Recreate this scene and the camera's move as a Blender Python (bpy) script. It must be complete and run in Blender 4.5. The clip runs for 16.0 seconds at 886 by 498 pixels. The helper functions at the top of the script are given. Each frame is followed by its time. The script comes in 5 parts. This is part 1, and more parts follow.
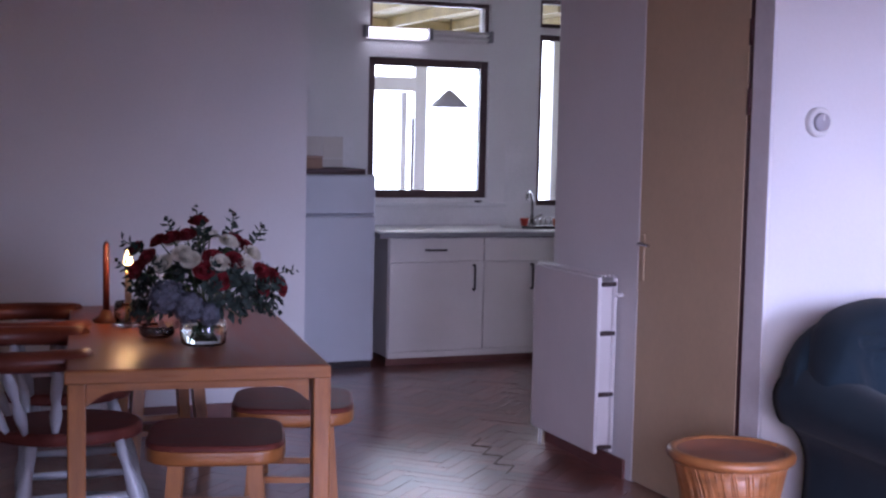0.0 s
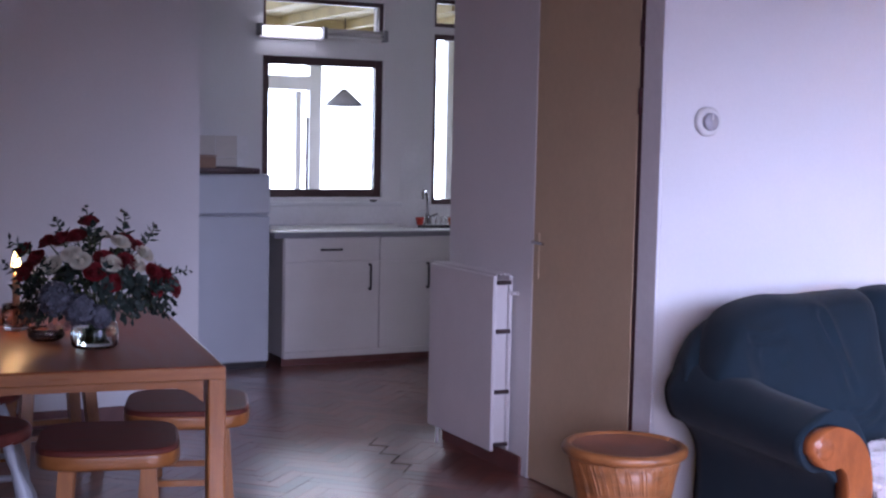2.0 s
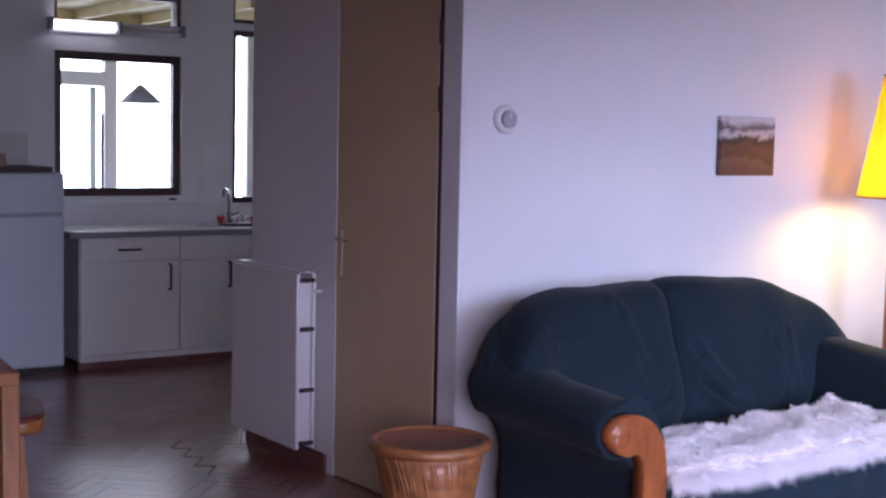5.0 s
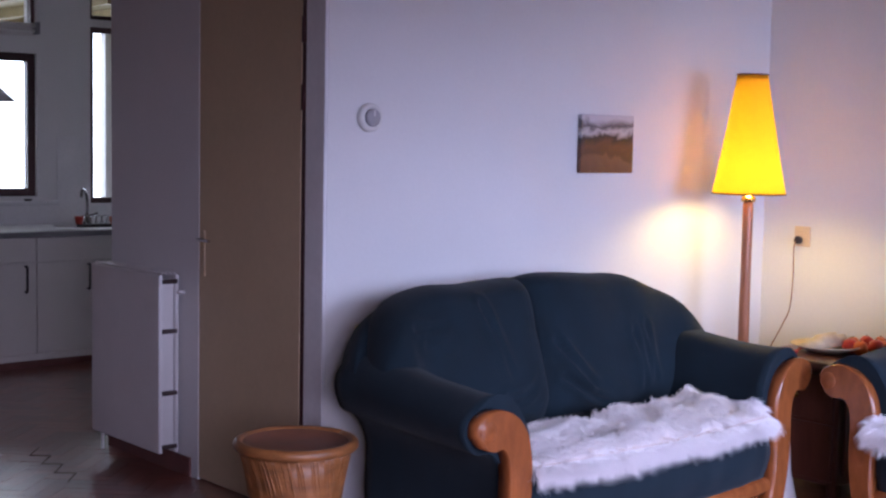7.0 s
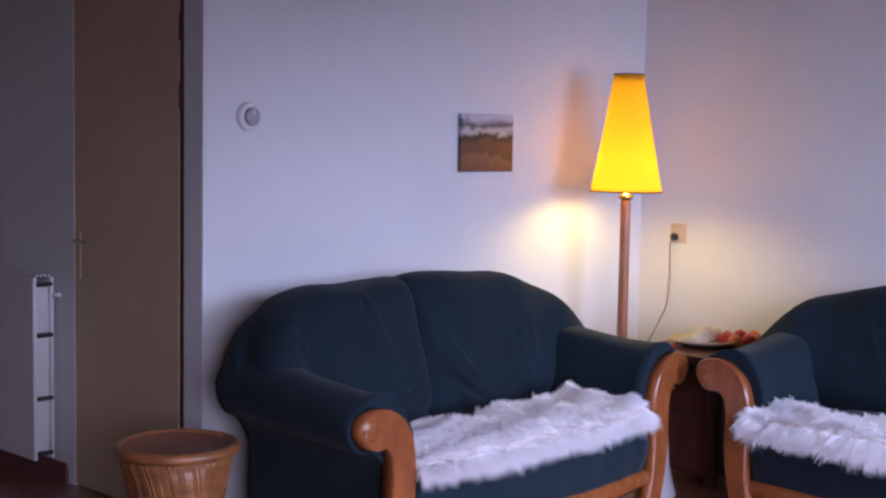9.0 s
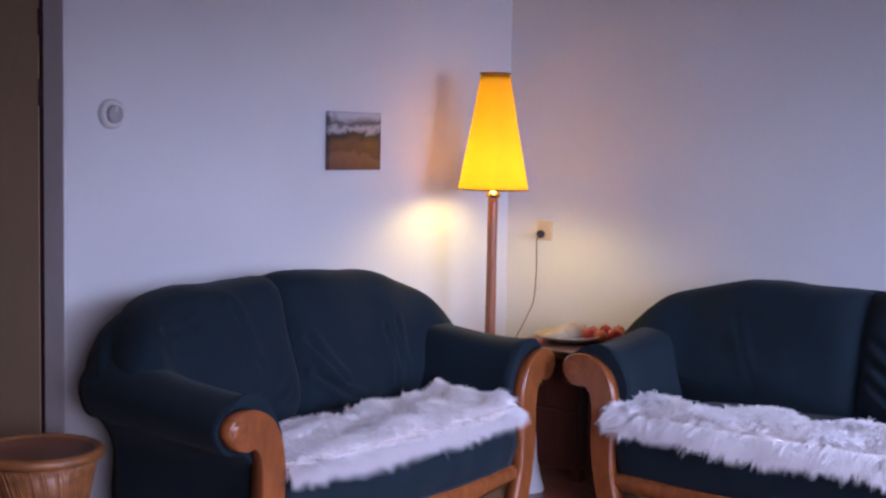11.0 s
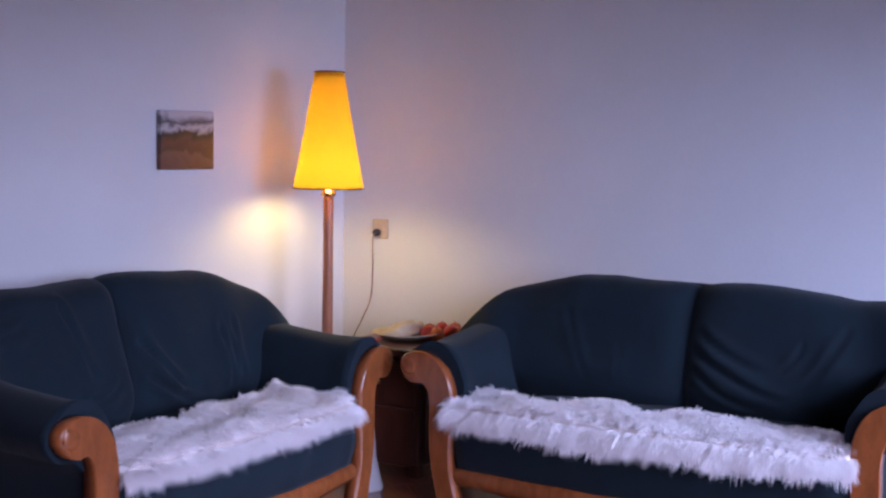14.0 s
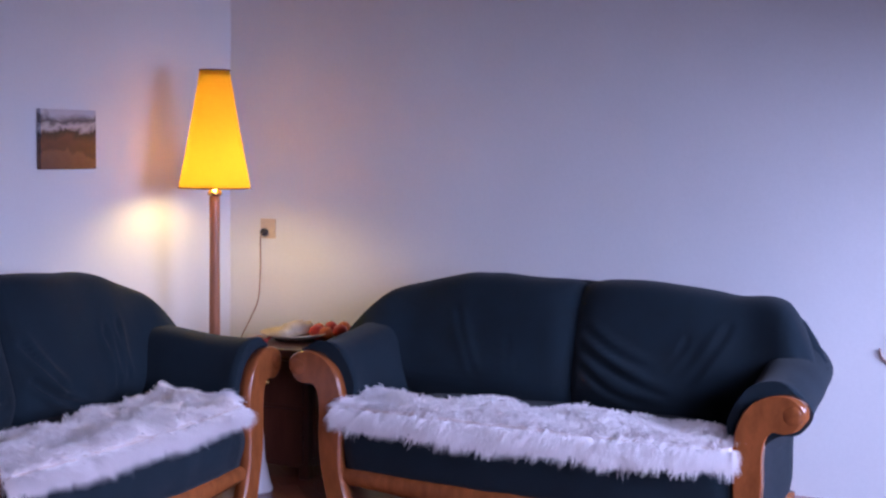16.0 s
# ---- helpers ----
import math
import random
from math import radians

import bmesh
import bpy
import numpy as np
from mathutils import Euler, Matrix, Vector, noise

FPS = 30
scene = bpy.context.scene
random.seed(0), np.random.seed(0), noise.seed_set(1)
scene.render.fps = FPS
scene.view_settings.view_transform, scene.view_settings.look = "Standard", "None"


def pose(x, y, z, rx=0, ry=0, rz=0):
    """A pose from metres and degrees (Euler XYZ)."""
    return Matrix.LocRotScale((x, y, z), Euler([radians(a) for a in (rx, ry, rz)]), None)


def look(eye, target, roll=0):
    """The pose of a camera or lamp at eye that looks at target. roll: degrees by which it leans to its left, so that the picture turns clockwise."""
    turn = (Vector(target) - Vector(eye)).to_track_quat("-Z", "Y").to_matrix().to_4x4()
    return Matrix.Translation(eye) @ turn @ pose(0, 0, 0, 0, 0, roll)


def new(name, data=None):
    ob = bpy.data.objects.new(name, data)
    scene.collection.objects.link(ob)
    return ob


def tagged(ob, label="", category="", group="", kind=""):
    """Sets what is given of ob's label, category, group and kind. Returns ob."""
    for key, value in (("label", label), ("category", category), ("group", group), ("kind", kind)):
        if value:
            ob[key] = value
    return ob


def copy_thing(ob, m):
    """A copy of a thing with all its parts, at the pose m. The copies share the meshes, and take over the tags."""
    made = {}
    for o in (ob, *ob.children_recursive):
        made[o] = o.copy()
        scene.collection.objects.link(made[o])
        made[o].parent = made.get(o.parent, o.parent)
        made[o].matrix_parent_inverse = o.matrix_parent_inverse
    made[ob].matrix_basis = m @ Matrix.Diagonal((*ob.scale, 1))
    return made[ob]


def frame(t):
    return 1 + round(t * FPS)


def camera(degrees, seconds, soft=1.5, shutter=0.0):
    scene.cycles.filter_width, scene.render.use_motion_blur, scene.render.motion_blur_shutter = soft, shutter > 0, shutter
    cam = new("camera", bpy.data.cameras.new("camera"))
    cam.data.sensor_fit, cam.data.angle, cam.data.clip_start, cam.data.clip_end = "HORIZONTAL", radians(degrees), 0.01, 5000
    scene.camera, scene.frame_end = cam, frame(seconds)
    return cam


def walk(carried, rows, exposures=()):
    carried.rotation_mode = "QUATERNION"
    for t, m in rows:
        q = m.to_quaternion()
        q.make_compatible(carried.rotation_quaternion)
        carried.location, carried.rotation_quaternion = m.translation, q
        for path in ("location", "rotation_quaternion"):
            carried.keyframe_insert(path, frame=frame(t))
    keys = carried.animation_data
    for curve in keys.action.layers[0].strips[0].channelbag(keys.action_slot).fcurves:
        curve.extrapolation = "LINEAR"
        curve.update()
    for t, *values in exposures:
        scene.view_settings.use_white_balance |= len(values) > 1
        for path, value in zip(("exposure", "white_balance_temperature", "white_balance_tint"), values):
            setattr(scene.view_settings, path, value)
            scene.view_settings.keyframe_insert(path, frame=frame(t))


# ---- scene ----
cam = camera(36.91, 16.0, soft=2.4)
PATH = [
    (0.0, 0, 0, 1.5, -22.11, -4.81, -1.22),
    (0.5, 0, 0, 1.5, -23.04, -4.79, -1.25),
    (1.0, 0, 0, 1.5, -24.26, -4.77, -1.31),
    (1.5, 0, 0, 1.5, -25.55, -4.77, -1.30),
    (2.0, 0, 0, 1.5, -26.62, -4.75, -1.25),
    (2.5, 0, 0, 1.5, -27.76, -4.75, -1.31),
    (3.0, 0, 0, 1.5, -29.00, -4.74, -1.30),
    (5.5, 0, 0, 1.5, -37.01, -4.68, -1.15),
    (6.0, 0, 0, 1.5, -38.76, -4.67, -1.09),
    (6.5, 0, 0, 1.5, -39.71, -4.65, -1.02),
    (7.0, 0, 0, 1.5, -40.99, -4.64, -1.06),
    (7.5, 0, 0, 1.5, -42.14, -4.63, -1.06),
    (8.0, 0, 0, 1.5, -43.63, -4.62, -1.03),
    (8.5, 0, 0, 1.5, -44.81, -4.61, -1.02),
    (9.0, 0, 0, 1.5, -46.11, -4.59, -0.98),
    (11.5, 0, 0, 1.5, -53.04, -4.55, -1.00),
    (12.0, 0, 0, 1.5, -54.10, -4.53, -0.91),
    (12.5, 0, 0, 1.5, -55.07, -4.53, -0.89),
    (13.0, 0, 0, 1.5, -56.46, -4.53, -0.81),
    (13.5, 0, 0, 1.5, -57.68, -4.52, -0.79),
    (14.0, 0, 0, 1.5, -58.89, -4.51, -0.86),
    (14.5, 0, 0, 1.5, -60.13, -4.49, -0.89),
    (15.0, 0, 0, 1.5, -61.46, -4.49, -0.91),
    (15.5, 0, 0, 1.5, -62.52, -4.48, -0.91),
    (16.0, 0, 0, 1.5, -63.72, -4.49, -0.79),
]
walk(cam, [(t, pose(x, y, z, 90 + p, r, w)) for t, x, y, z, w, p, r in PATH], exposures=[(0.0, -0.17, 5800, 22), (3.0, -0.42, 5750, 16), (5.5, -0.90, 5900, 17), (9.0, -1.20, 5800, 13), (12.5, -1.44, 5750, 16), (16.0, -1.46, 5600, 22)])

# ---- world, sun and large lights ----
world = bpy.data.worlds.new("sky")
scene.world = world
world.use_nodes = True
wn = world.node_tree.nodes
sky = wn.new("ShaderNodeTexSky")
sky.sky_type, sky.sun_disc = "NISHITA", False
sky.sun_elevation, sky.sun_rotation = radians(62), radians(-17)
world.node_tree.links.new(sky.outputs[0], wn["Background"].inputs[0])
wn["Background"].inputs[1].default_value = 0.05


def lamp(name, kind, m, power, colour, **more):
    data = bpy.data.lights.new(name, kind)
    data.energy, data.color = power, colour
    if kind == "AREA":
        data.shape, data.size, data.size_y, data.spread = "RECTANGLE", more["size"], more["size_y"], radians(more["spread"])
    elif kind == "SUN":
        data.angle = radians(more["angle"])
    else:
        data.shadow_soft_size = more["radius"]
    ob = new(name, data)
    ob.matrix_world = m
    return ob


lamp("sun", "SUN", look((0, 0, 10), (1.5, -5.0, 0)), 0.8, (1.0, 0.95, 0.9), angle=12)
# added fill lamps behind the camera, standing in for daylight from assumed living-room windows
lamp("window_daylight", "AREA", look((2.9, -1.55, 1.75), (3.0, 4.1, -1.45)), 94, (0.66, 0.71, 1.0), size=2.4, size_y=1.4, spread=67)
lamp("window_side_daylight", "AREA", look((4.3, -1.60, 1.50), (5.55, 1.2, 0.20)), 122, (0.60, 0.68, 1.0), size=2.2, size_y=1.2, spread=80)
lamp("window_left_daylight", "AREA", look((-0.1, -1.65, 1.60), (4.3, 3.3, -1.30)), 72, (0.78, 0.73, 0.97), size=1.8, size_y=1.2, spread=72)
# bulb of the floor lamp and the candle's flame
lamp("lamp_bulb", "POINT", pose(5.139, 3.735, 1.35), 42, (1.0, 0.72, 0.16), radius=0.055)
lamp("candle_light", "POINT", pose(0.80, 5.15, 1.02), 2.6, (1.0, 0.55, 0.22), radius=0.012)


# ---- materials ----
def material(name, colour, rough=0.5, vary=0.15, scale=8.0, bump=0.0, fine=90.0, metal=0.0, stretch=(1, 1, 1), coords="Object", **more):
    """A surface with colour variation at two scales and a fine relief."""
    m = bpy.data.materials.new(name)
    m.use_nodes = True
    nt, n = m.node_tree, m.node_tree.nodes
    b = n["Principled BSDF"]
    where = n.new("ShaderNodeTexCoord")
    place = n.new("ShaderNodeMapping")
    place.inputs["Scale"].default_value = stretch
    if coords == "World":
        nt.links.new(n.new("ShaderNodeNewGeometry").outputs["Position"], place.inputs[0])
    else:
        nt.links.new(where.outputs[coords], place.inputs[0])
    big, small = n.new("ShaderNodeTexNoise"), n.new("ShaderNodeTexNoise")
    big.inputs["Scale"].default_value, big.inputs["Detail"].default_value = scale, 6
    small.inputs["Scale"].default_value, small.inputs["Detail"].default_value = fine, 3
    for k in (big, small):
        nt.links.new(place.outputs[0], k.inputs["Vector"])
    mix = n.new("ShaderNodeMath")
    mix.operation = "MULTIPLY_ADD"
    mix.inputs[1].default_value = 0.35
    nt.links.new(small.outputs["Fac"], mix.inputs[0])
    nt.links.new(big.outputs["Fac"], mix.inputs[2])
    ramp = n.new("ShaderNodeValToRGB")
    lo, hi = ramp.color_ramp.elements
    lo.position, hi.position = 0.42, 0.95
    lo.color = (*[c * (1 - vary) for c in colour], 1)
    hi.color = (*[min(1, c * (1 + vary)) for c in colour], 1)
    nt.links.new(mix.outputs[0], ramp.inputs[0])
    last = ramp.outputs[0]
    if more.get("pieces"):
        source = n.new("ShaderNodeNewGeometry").outputs["Random Per Island"] if more["pieces"] == "island" else n.new("ShaderNodeObjectInfo").outputs["Random"]
        hue = n.new("ShaderNodeHueSaturation")
        span = n.new("ShaderNodeMapRange")
        span.inputs["To Min"].default_value, span.inputs["To Max"].default_value = more.get("span", (0.65, 1.3))
        nt.links.new(source, span.inputs["Value"])
        nt.links.new(span.outputs[0], hue.inputs["Value"])
        nt.links.new(last, hue.inputs["Color"])
        last = hue.outputs[0]
    nt.links.new(last, b.inputs["Base Color"])
    b.inputs["Metallic"].default_value = metal
    worn = n.new("ShaderNodeMapRange")
    worn.inputs["To Min"].default_value, worn.inputs["To Max"].default_value = max(0.02, rough * 0.8), min(1, rough * 1.2)
    nt.links.new(big.outputs["Fac"], worn.inputs["Value"])
    nt.links.new(worn.outputs[0], b.inputs["Roughness"])
    if bump:
        rel = n.new("ShaderNodeBump")
        rel.inputs["Strength"].default_value, rel.inputs["Distance"].default_value = bump, 0.004
        nt.links.new(mix.outputs[0], rel.inputs["Height"])
        nt.links.new(rel.outputs[0], b.inputs["Normal"])
    for key in ("Coat Weight", "Coat Roughness", "Sheen Weight", "Transmission Weight", "IOR", "Subsurface Weight", "Specular IOR Level"):
        if key in more:
            b.inputs[key].default_value = more[key]
    if "glow" in more:
        b.inputs["Emission Color"].default_value = (*more["glow"], 1)
        b.inputs["Emission Strength"].default_value = more["power"]
    return m


def glass(name, tint=(1, 1, 1), rough=0.01, thin=True):
    m = bpy.data.materials.new(name)
    m.use_nodes = True
    b = m.node_tree.nodes["Principled BSDF"]
    b.inputs["Base Color"].default_value = (*tint, 1)
    b.inputs["Roughness"].default_value = rough
    b.inputs["Transmission Weight"].default_value = 1.0
    b.inputs["IOR"].default_value = 1.1 if thin else 1.45
    return m


def shine(name, colour, power):
    m = bpy.data.materials.new(name)
    m.use_nodes = True
    n = m.node_tree.nodes
    e = n.new("ShaderNodeEmission")
    e.inputs[0].default_value, e.inputs[1].default_value = (*colour, 1), power
    m.node_tree.links.new(e.outputs[0], n["Material Output"].inputs[0])
    return m


PLASTER = material("plaster", (0.74, 0.72, 0.72), 0.85, 0.05, 1.3, 0.25, 60, coords="World")
# the ceiling is out of view; its dull tone cuts bounce onto the upper walls
CEILING = material("ceiling_low_bounce", (0.36, 0.30, 0.25), 0.9, 0.04, 1.5, 0.1, 70, coords="World")
OAK_FLOOR = material("parquet_oak", (0.20, 0.058, 0.036), 0.33, 0.28, 5, 0.14, 70, coords="World", pieces="object", span=(0.72, 1.22), **{"Coat Weight": 1.0, "Coat Roughness": 0.26, "Specular IOR Level": 0.95})
OAK_FLOOR_FAR = material("parquet_oak_far", (0.20, 0.058, 0.036), 0.33, 0.28, 5, 0.14, 70, coords="World", pieces="island", span=(0.72, 1.22), **{"Coat Weight": 1.0, "Coat Roughness": 0.26, "Specular IOR Level": 0.95})
SUBFLOOR = material("parquet_joint", (0.07, 0.032, 0.022), 0.8, 0.2, 8, coords="World")
SKIRT = material("baseboard_brown", (0.16, 0.06, 0.05), 0.5, 0.2, 9)
PINE = material("varnished_pine", (0.33, 0.122, 0.034), 0.30, 0.22, 5, 0.10, 40, stretch=(1, 9, 9))
PINE_UP = material("varnished_pine_upright", (0.33, 0.124, 0.034), 0.30, 0.22, 5, 0.10, 40, stretch=(9, 9, 1))
TOPWOOD = material("table_top_wood", (0.27, 0.076, 0.036), 0.34, 0.14, 3, 0.04, 60, stretch=(9, 1, 1), **{"Specular IOR Level": 0.4})
DARKSEAT = material("dark_seat_wood", (0.15, 0.038, 0.028), 0.5, 0.28, 5, 0.08, 50, stretch=(1, 7, 1), **{"Specular IOR Level": 0.18})
PORCH_PLANK = material("porch_plank", (0.42, 0.33, 0.15), 0.6, 0.2, 6, 0.1, 50)
PALE_WOOD = material("pale_turned_wood", (0.52, 0.53, 0.56), 0.3, 0.12, 9, 0.06, 60)
REDWOOD = material("red_brown_chair_wood", (0.16, 0.036, 0.018), 0.42, 0.22, 6, 0.08, 40)
CARVED = material("carved_sofa_wood", (0.245, 0.072, 0.020), 0.24, 0.25, 9, 0.10, 60, stretch=(3, 3, 1))
CABINET_WOOD = material("dark_cabinet_wood", (0.085, 0.026, 0.017), 0.35, 0.3, 5, 0.1, 50, stretch=(6, 6, 1))
FABRIC = material("navy_fabric", (0.0072, 0.0154, 0.0228), 0.95, 0.25, 9, 0.45, 420, **{"Specular IOR Level": 0.22})
FABRIC.node_tree.nodes["Principled BSDF"].inputs["Sheen Weight"].default_value = 0.05
FUR = material("sheepskin_fur", (0.97, 0.94, 0.95), 0.9, 0.03, 12, 0.0, 90, pieces="island", span=(0.95, 1.05))
# wool lets part of the light through
fn, fl_ = FUR.node_tree.nodes, FUR.node_tree.links
fur_through, fur_mix = fn.new("ShaderNodeBsdfTranslucent"), fn.new("ShaderNodeMixShader")
fur_through.inputs[0].default_value = (0.95, 0.90, 0.90, 1)
fur_mix.inputs[0].default_value = 0.42
fn["Principled BSDF"].inputs["Sheen Weight"].default_value = 0.8
fl_.new(fn["Principled BSDF"].outputs[0], fur_mix.inputs[1]), fl_.new(fur_through.outputs[0], fur_mix.inputs[2])
fl_.new(fur_mix.outputs[0], fn["Material Output"].inputs[0])
HIDE = material("sheepskin_hide", (0.74, 0.64, 0.60), 0.95, 0.15, 18, 0.6, 120)
RATTAN = material("woven_rattan", (0.235, 0.086, 0.026), 0.36, 0.4, 14, 0.3, 150, stretch=(1, 1, 3))
RATTAN_TOP = material("rattan_tray", (0.165, 0.058, 0.028), 0.5, 0.3, 10, 0.3, 120)
DOOR_PAINT = material("door_beige", (0.56, 0.42, 0.27), 0.55, 0.08, 2.5, 0.05, 40)
FRAME_PAINT = material("door_frame_paint", (0.74, 0.72, 0.73), 0.45, 0.08, 5, 0.05, 40)
WHITE_METAL = material("radiator_enamel", (0.68, 0.64, 0.63), 0.35, 0.05, 4, 0.03, 40)
RUBBER = material("dark_clip", (0.05, 0.03, 0.03), 0.6, 0.2, 20)
STEEL = material("brushed_steel", (0.62, 0.62, 0.64), 0.25, 0.1, 6, 0.05, 200, metal=1.0, stretch=(1, 12, 12))
# tap chrome, darkened in colour to look backlit against the window
TAP_BACKLIT = material("backlit_tap_chrome", (0.30, 0.29, 0.30), 0.2, 0.05, 8, metal=1.0)
WORKTOP_STEEL = material("worn_worktop_steel", (0.78, 0.79, 0.80), 0.42, 0.06, 5, 0.0, 200, metal=1.0)
CHROME = material("chrome", (0.75, 0.75, 0.77), 0.08, 0.03, 8, metal=1.0)
LAMINATE = material("kitchen_laminate", (0.62, 0.58, 0.56), 0.4, 0.05, 3, 0.03, 60)
FRIDGE_WHITE = material("fridge_enamel", (0.50, 0.51, 0.56), 0.35, 0.04, 3, 0.05, 200)
DARK_PLASTIC = material("dark_plastic", (0.03, 0.02, 0.022), 0.4, 0.2, 12)
WINDOW_WOOD = material("window_frame_brown", (0.055, 0.018, 0.020), 0.4, 0.2, 8, 0.1, 60)
WHITE_WOOD = material("white_window_wood", (0.72, 0.71, 0.72), 0.45, 0.06, 5, 0.05, 60)
TILE = material("glazed_tile", (0.66, 0.60, 0.56), 0.2, 0.05, 6, 0.0, 50, pieces="object", span=(0.94, 1.05))
WHITE_PLASTIC = material("white_plastic", (0.72, 0.70, 0.68), 0.4, 0.05, 9)
GREY_PLASTIC = material("grey_plastic", (0.22, 0.21, 0.23), 0.45, 0.08, 12)
DIAL_PLASTIC = material("pale_grey_plastic", (0.40, 0.38, 0.41), 0.45, 0.06, 12)
IVORY_PLASTIC = material("ivory_plastic", (0.62, 0.47, 0.34), 0.4, 0.06, 9)
CORD = material("brown_cord", (0.22, 0.10, 0.07), 0.6, 0.1, 20)
BRASS = material("lamp_brass", (0.62, 0.40, 0.14), 0.25, 0.12, 8, metal=1.0)
POLE_WOOD = material("lamp_pole_wood", (0.40, 0.15, 0.07), 0.3, 0.2, 8, 0.05, 50, stretch=(6, 6, 1))
PANE = glass("window_glass")
GLASS = glass("vase_glass", (0.97, 0.99, 0.98), 0.02, thin=False)
CERAMIC = material("white_ceramic", (0.76, 0.76, 0.80), 0.25, 0.04, 8)
CREAM = material("cream_cloth", (0.62, 0.50, 0.34), 0.8, 0.15, 14, 0.4, 200)
ORANGE = material("orange_peel", (0.62, 0.14, 0.03), 0.45, 0.2, 18, 0.2, 200)
RED_FRUIT = material("red_fruit_skin", (0.48, 0.04, 0.025), 0.35, 0.3, 10, 0.1, 90)
RED_PETAL = material("red_rose_petal", (0.20, 0.012, 0.018), 0.6, 0.3, 40, 0.2, 200)
WHITE_PETAL = material("white_rose_petal", (0.70, 0.66, 0.55), 0.6, 0.12, 30, 0.15, 200)
BLUE_PETAL = material("hydrangea_petal", (0.115, 0.12, 0.15), 0.7, 0.3, 40, 0.2, 200, pieces="island", span=(0.7, 1.3))
LEAF = material("eucalyptus_leaf", (0.030, 0.048, 0.040), 0.55, 0.35, 20, 0.15, 120, pieces="island", span=(0.55, 1.5))
STEM = material("green_stem", (0.05, 0.085, 0.035), 0.6, 0.2, 30)
WAX = material("candle_wax", (0.60, 0.40, 0.26), 0.5, 0.1, 14, **{"Subsurface Weight": 0.3})
RED_WAX = material("dark_red_wax", (0.11, 0.022, 0.016), 0.45, 0.15, 14)
FLAME = shine("flame_glow", (1.0, 0.62, 0.22), 14)
TUBE_GLOW = shine("tube_glow", (0.92, 0.90, 1.0), 6)
DAYLIGHT = shine("bright_outdoors", (0.84, 0.90, 1.0), 11.5)
SHADE = bpy.data.materials.new("orange_lampshade")
SHADE.use_nodes = True
sn, sl = SHADE.node_tree.nodes, SHADE.node_tree.links
sb = sn["Principled BSDF"]
sb.inputs["Base Color"].default_value, sb.inputs["Roughness"].default_value = (0.85, 0.50, 0.05, 1), 0.8
st = sn.new("ShaderNodeBsdfTranslucent")
st.inputs[0].default_value = (1.0, 0.78, 0.045, 1)
sm = sn.new("ShaderNodeMixShader")
sm.inputs[0].default_value = 0.80
weave = sn.new("ShaderNodeTexNoise")
weave.inputs["Scale"].default_value = 160
sbump = sn.new("ShaderNodeBump")
sbump.inputs["Strength"].default_value, sbump.inputs["Distance"].default_value = 0.2, 0.002
sl.new(weave.outputs[0], sbump.inputs["Height"])
sl.new(sbump.outputs[0], sb.inputs["Normal"])
sl.new(sb.outputs[0], sm.inputs[1]), sl.new(st.outputs[0], sm.inputs[2]), sl.new(sm.outputs[0], sn["Material Output"].inputs[0])
PICTURE = bpy.data.materials.new("mountain_path_print")
PICTURE.use_nodes = True
pn, pl = PICTURE.node_tree.nodes, PICTURE.node_tree.links
pc, ps, pz, pr, pa = pn.new("ShaderNodeTexCoord"), pn.new("ShaderNodeSeparateXYZ"), pn.new("ShaderNodeTexNoise"), pn.new("ShaderNodeValToRGB"), pn.new("ShaderNodeMath")
pz.inputs["Scale"].default_value, pz.inputs["Detail"].default_value = 9, 10
pz.inputs["Distortion"].default_value = 0.8
pa.operation = "MULTIPLY_ADD"
pa.inputs[1].default_value = 0.55
pl.new(pc.outputs["Generated"], ps.inputs[0]), pl.new(pc.outputs["Object"], pz.inputs["Vector"])
pl.new(pz.outputs[0], pa.inputs[0]), pl.new(ps.outputs["Z"], pa.inputs[2])
while len(pr.color_ramp.elements) < 8:
    pr.color_ramp.elements.new(0.5)
for e, (at, c) in zip(pr.color_ramp.elements, ((0.08, (0.13, 0.055, 0.030)), (0.24, (0.16, 0.078, 0.045)), (0.30, (0.08, 0.036, 0.02)), (0.42, (0.11, 0.05, 0.03)), (0.54, (0.03, 0.022, 0.02)), (0.62, (0.50, 0.47, 0.49)), (0.70, (0.09, 0.075, 0.08)), (0.82, (0.52, 0.50, 0.54)))):
    e.position, e.color = at, (*c, 1)
shift = pn.new("ShaderNodeMath")
shift.operation = "MULTIPLY_ADD"
shift.inputs[1].default_value, shift.inputs[2].default_value = 0.80, -0.17
pl.new(pa.outputs[0], shift.inputs[0]), pl.new(shift.outputs[0], pr.inputs[0])
pl.new(pr.outputs[0], pn["Principled BSDF"].inputs["Base Color"])


# ---- mesh helpers ----
def solid(verts, faces, smooth=False):
    bm = bmesh.new()
    vs = [bm.verts.new(v) for v in verts]
    for f in faces:
        try:
            bm.faces.new([vs[i] for i in f])
        except ValueError:
            pass
    if smooth:
        for f in bm.faces:
            f.smooth = True
    return bm


def part(name, bm, mat, parent=None, label="", m=None):
    """One mesh object, under a thing where one is given."""
    me = bpy.data.meshes.new(name)
    bmesh.ops.recalc_face_normals(bm, faces=bm.faces)
    bm.to_mesh(me)
    bm.free()
    me.materials.append(mat)
    ob = new(name, me)
    if parent:
        ob.parent = parent
    if m is not None:
        ob.matrix_basis = m
    if label:
        ob["label"] = label
    return ob


def thing(name, m, label, category, group="", kind=""):
    ob = new(name)
    ob.matrix_basis = m
    ob.empty_display_size = 0.1
    return tagged(ob, label, category, group, kind)


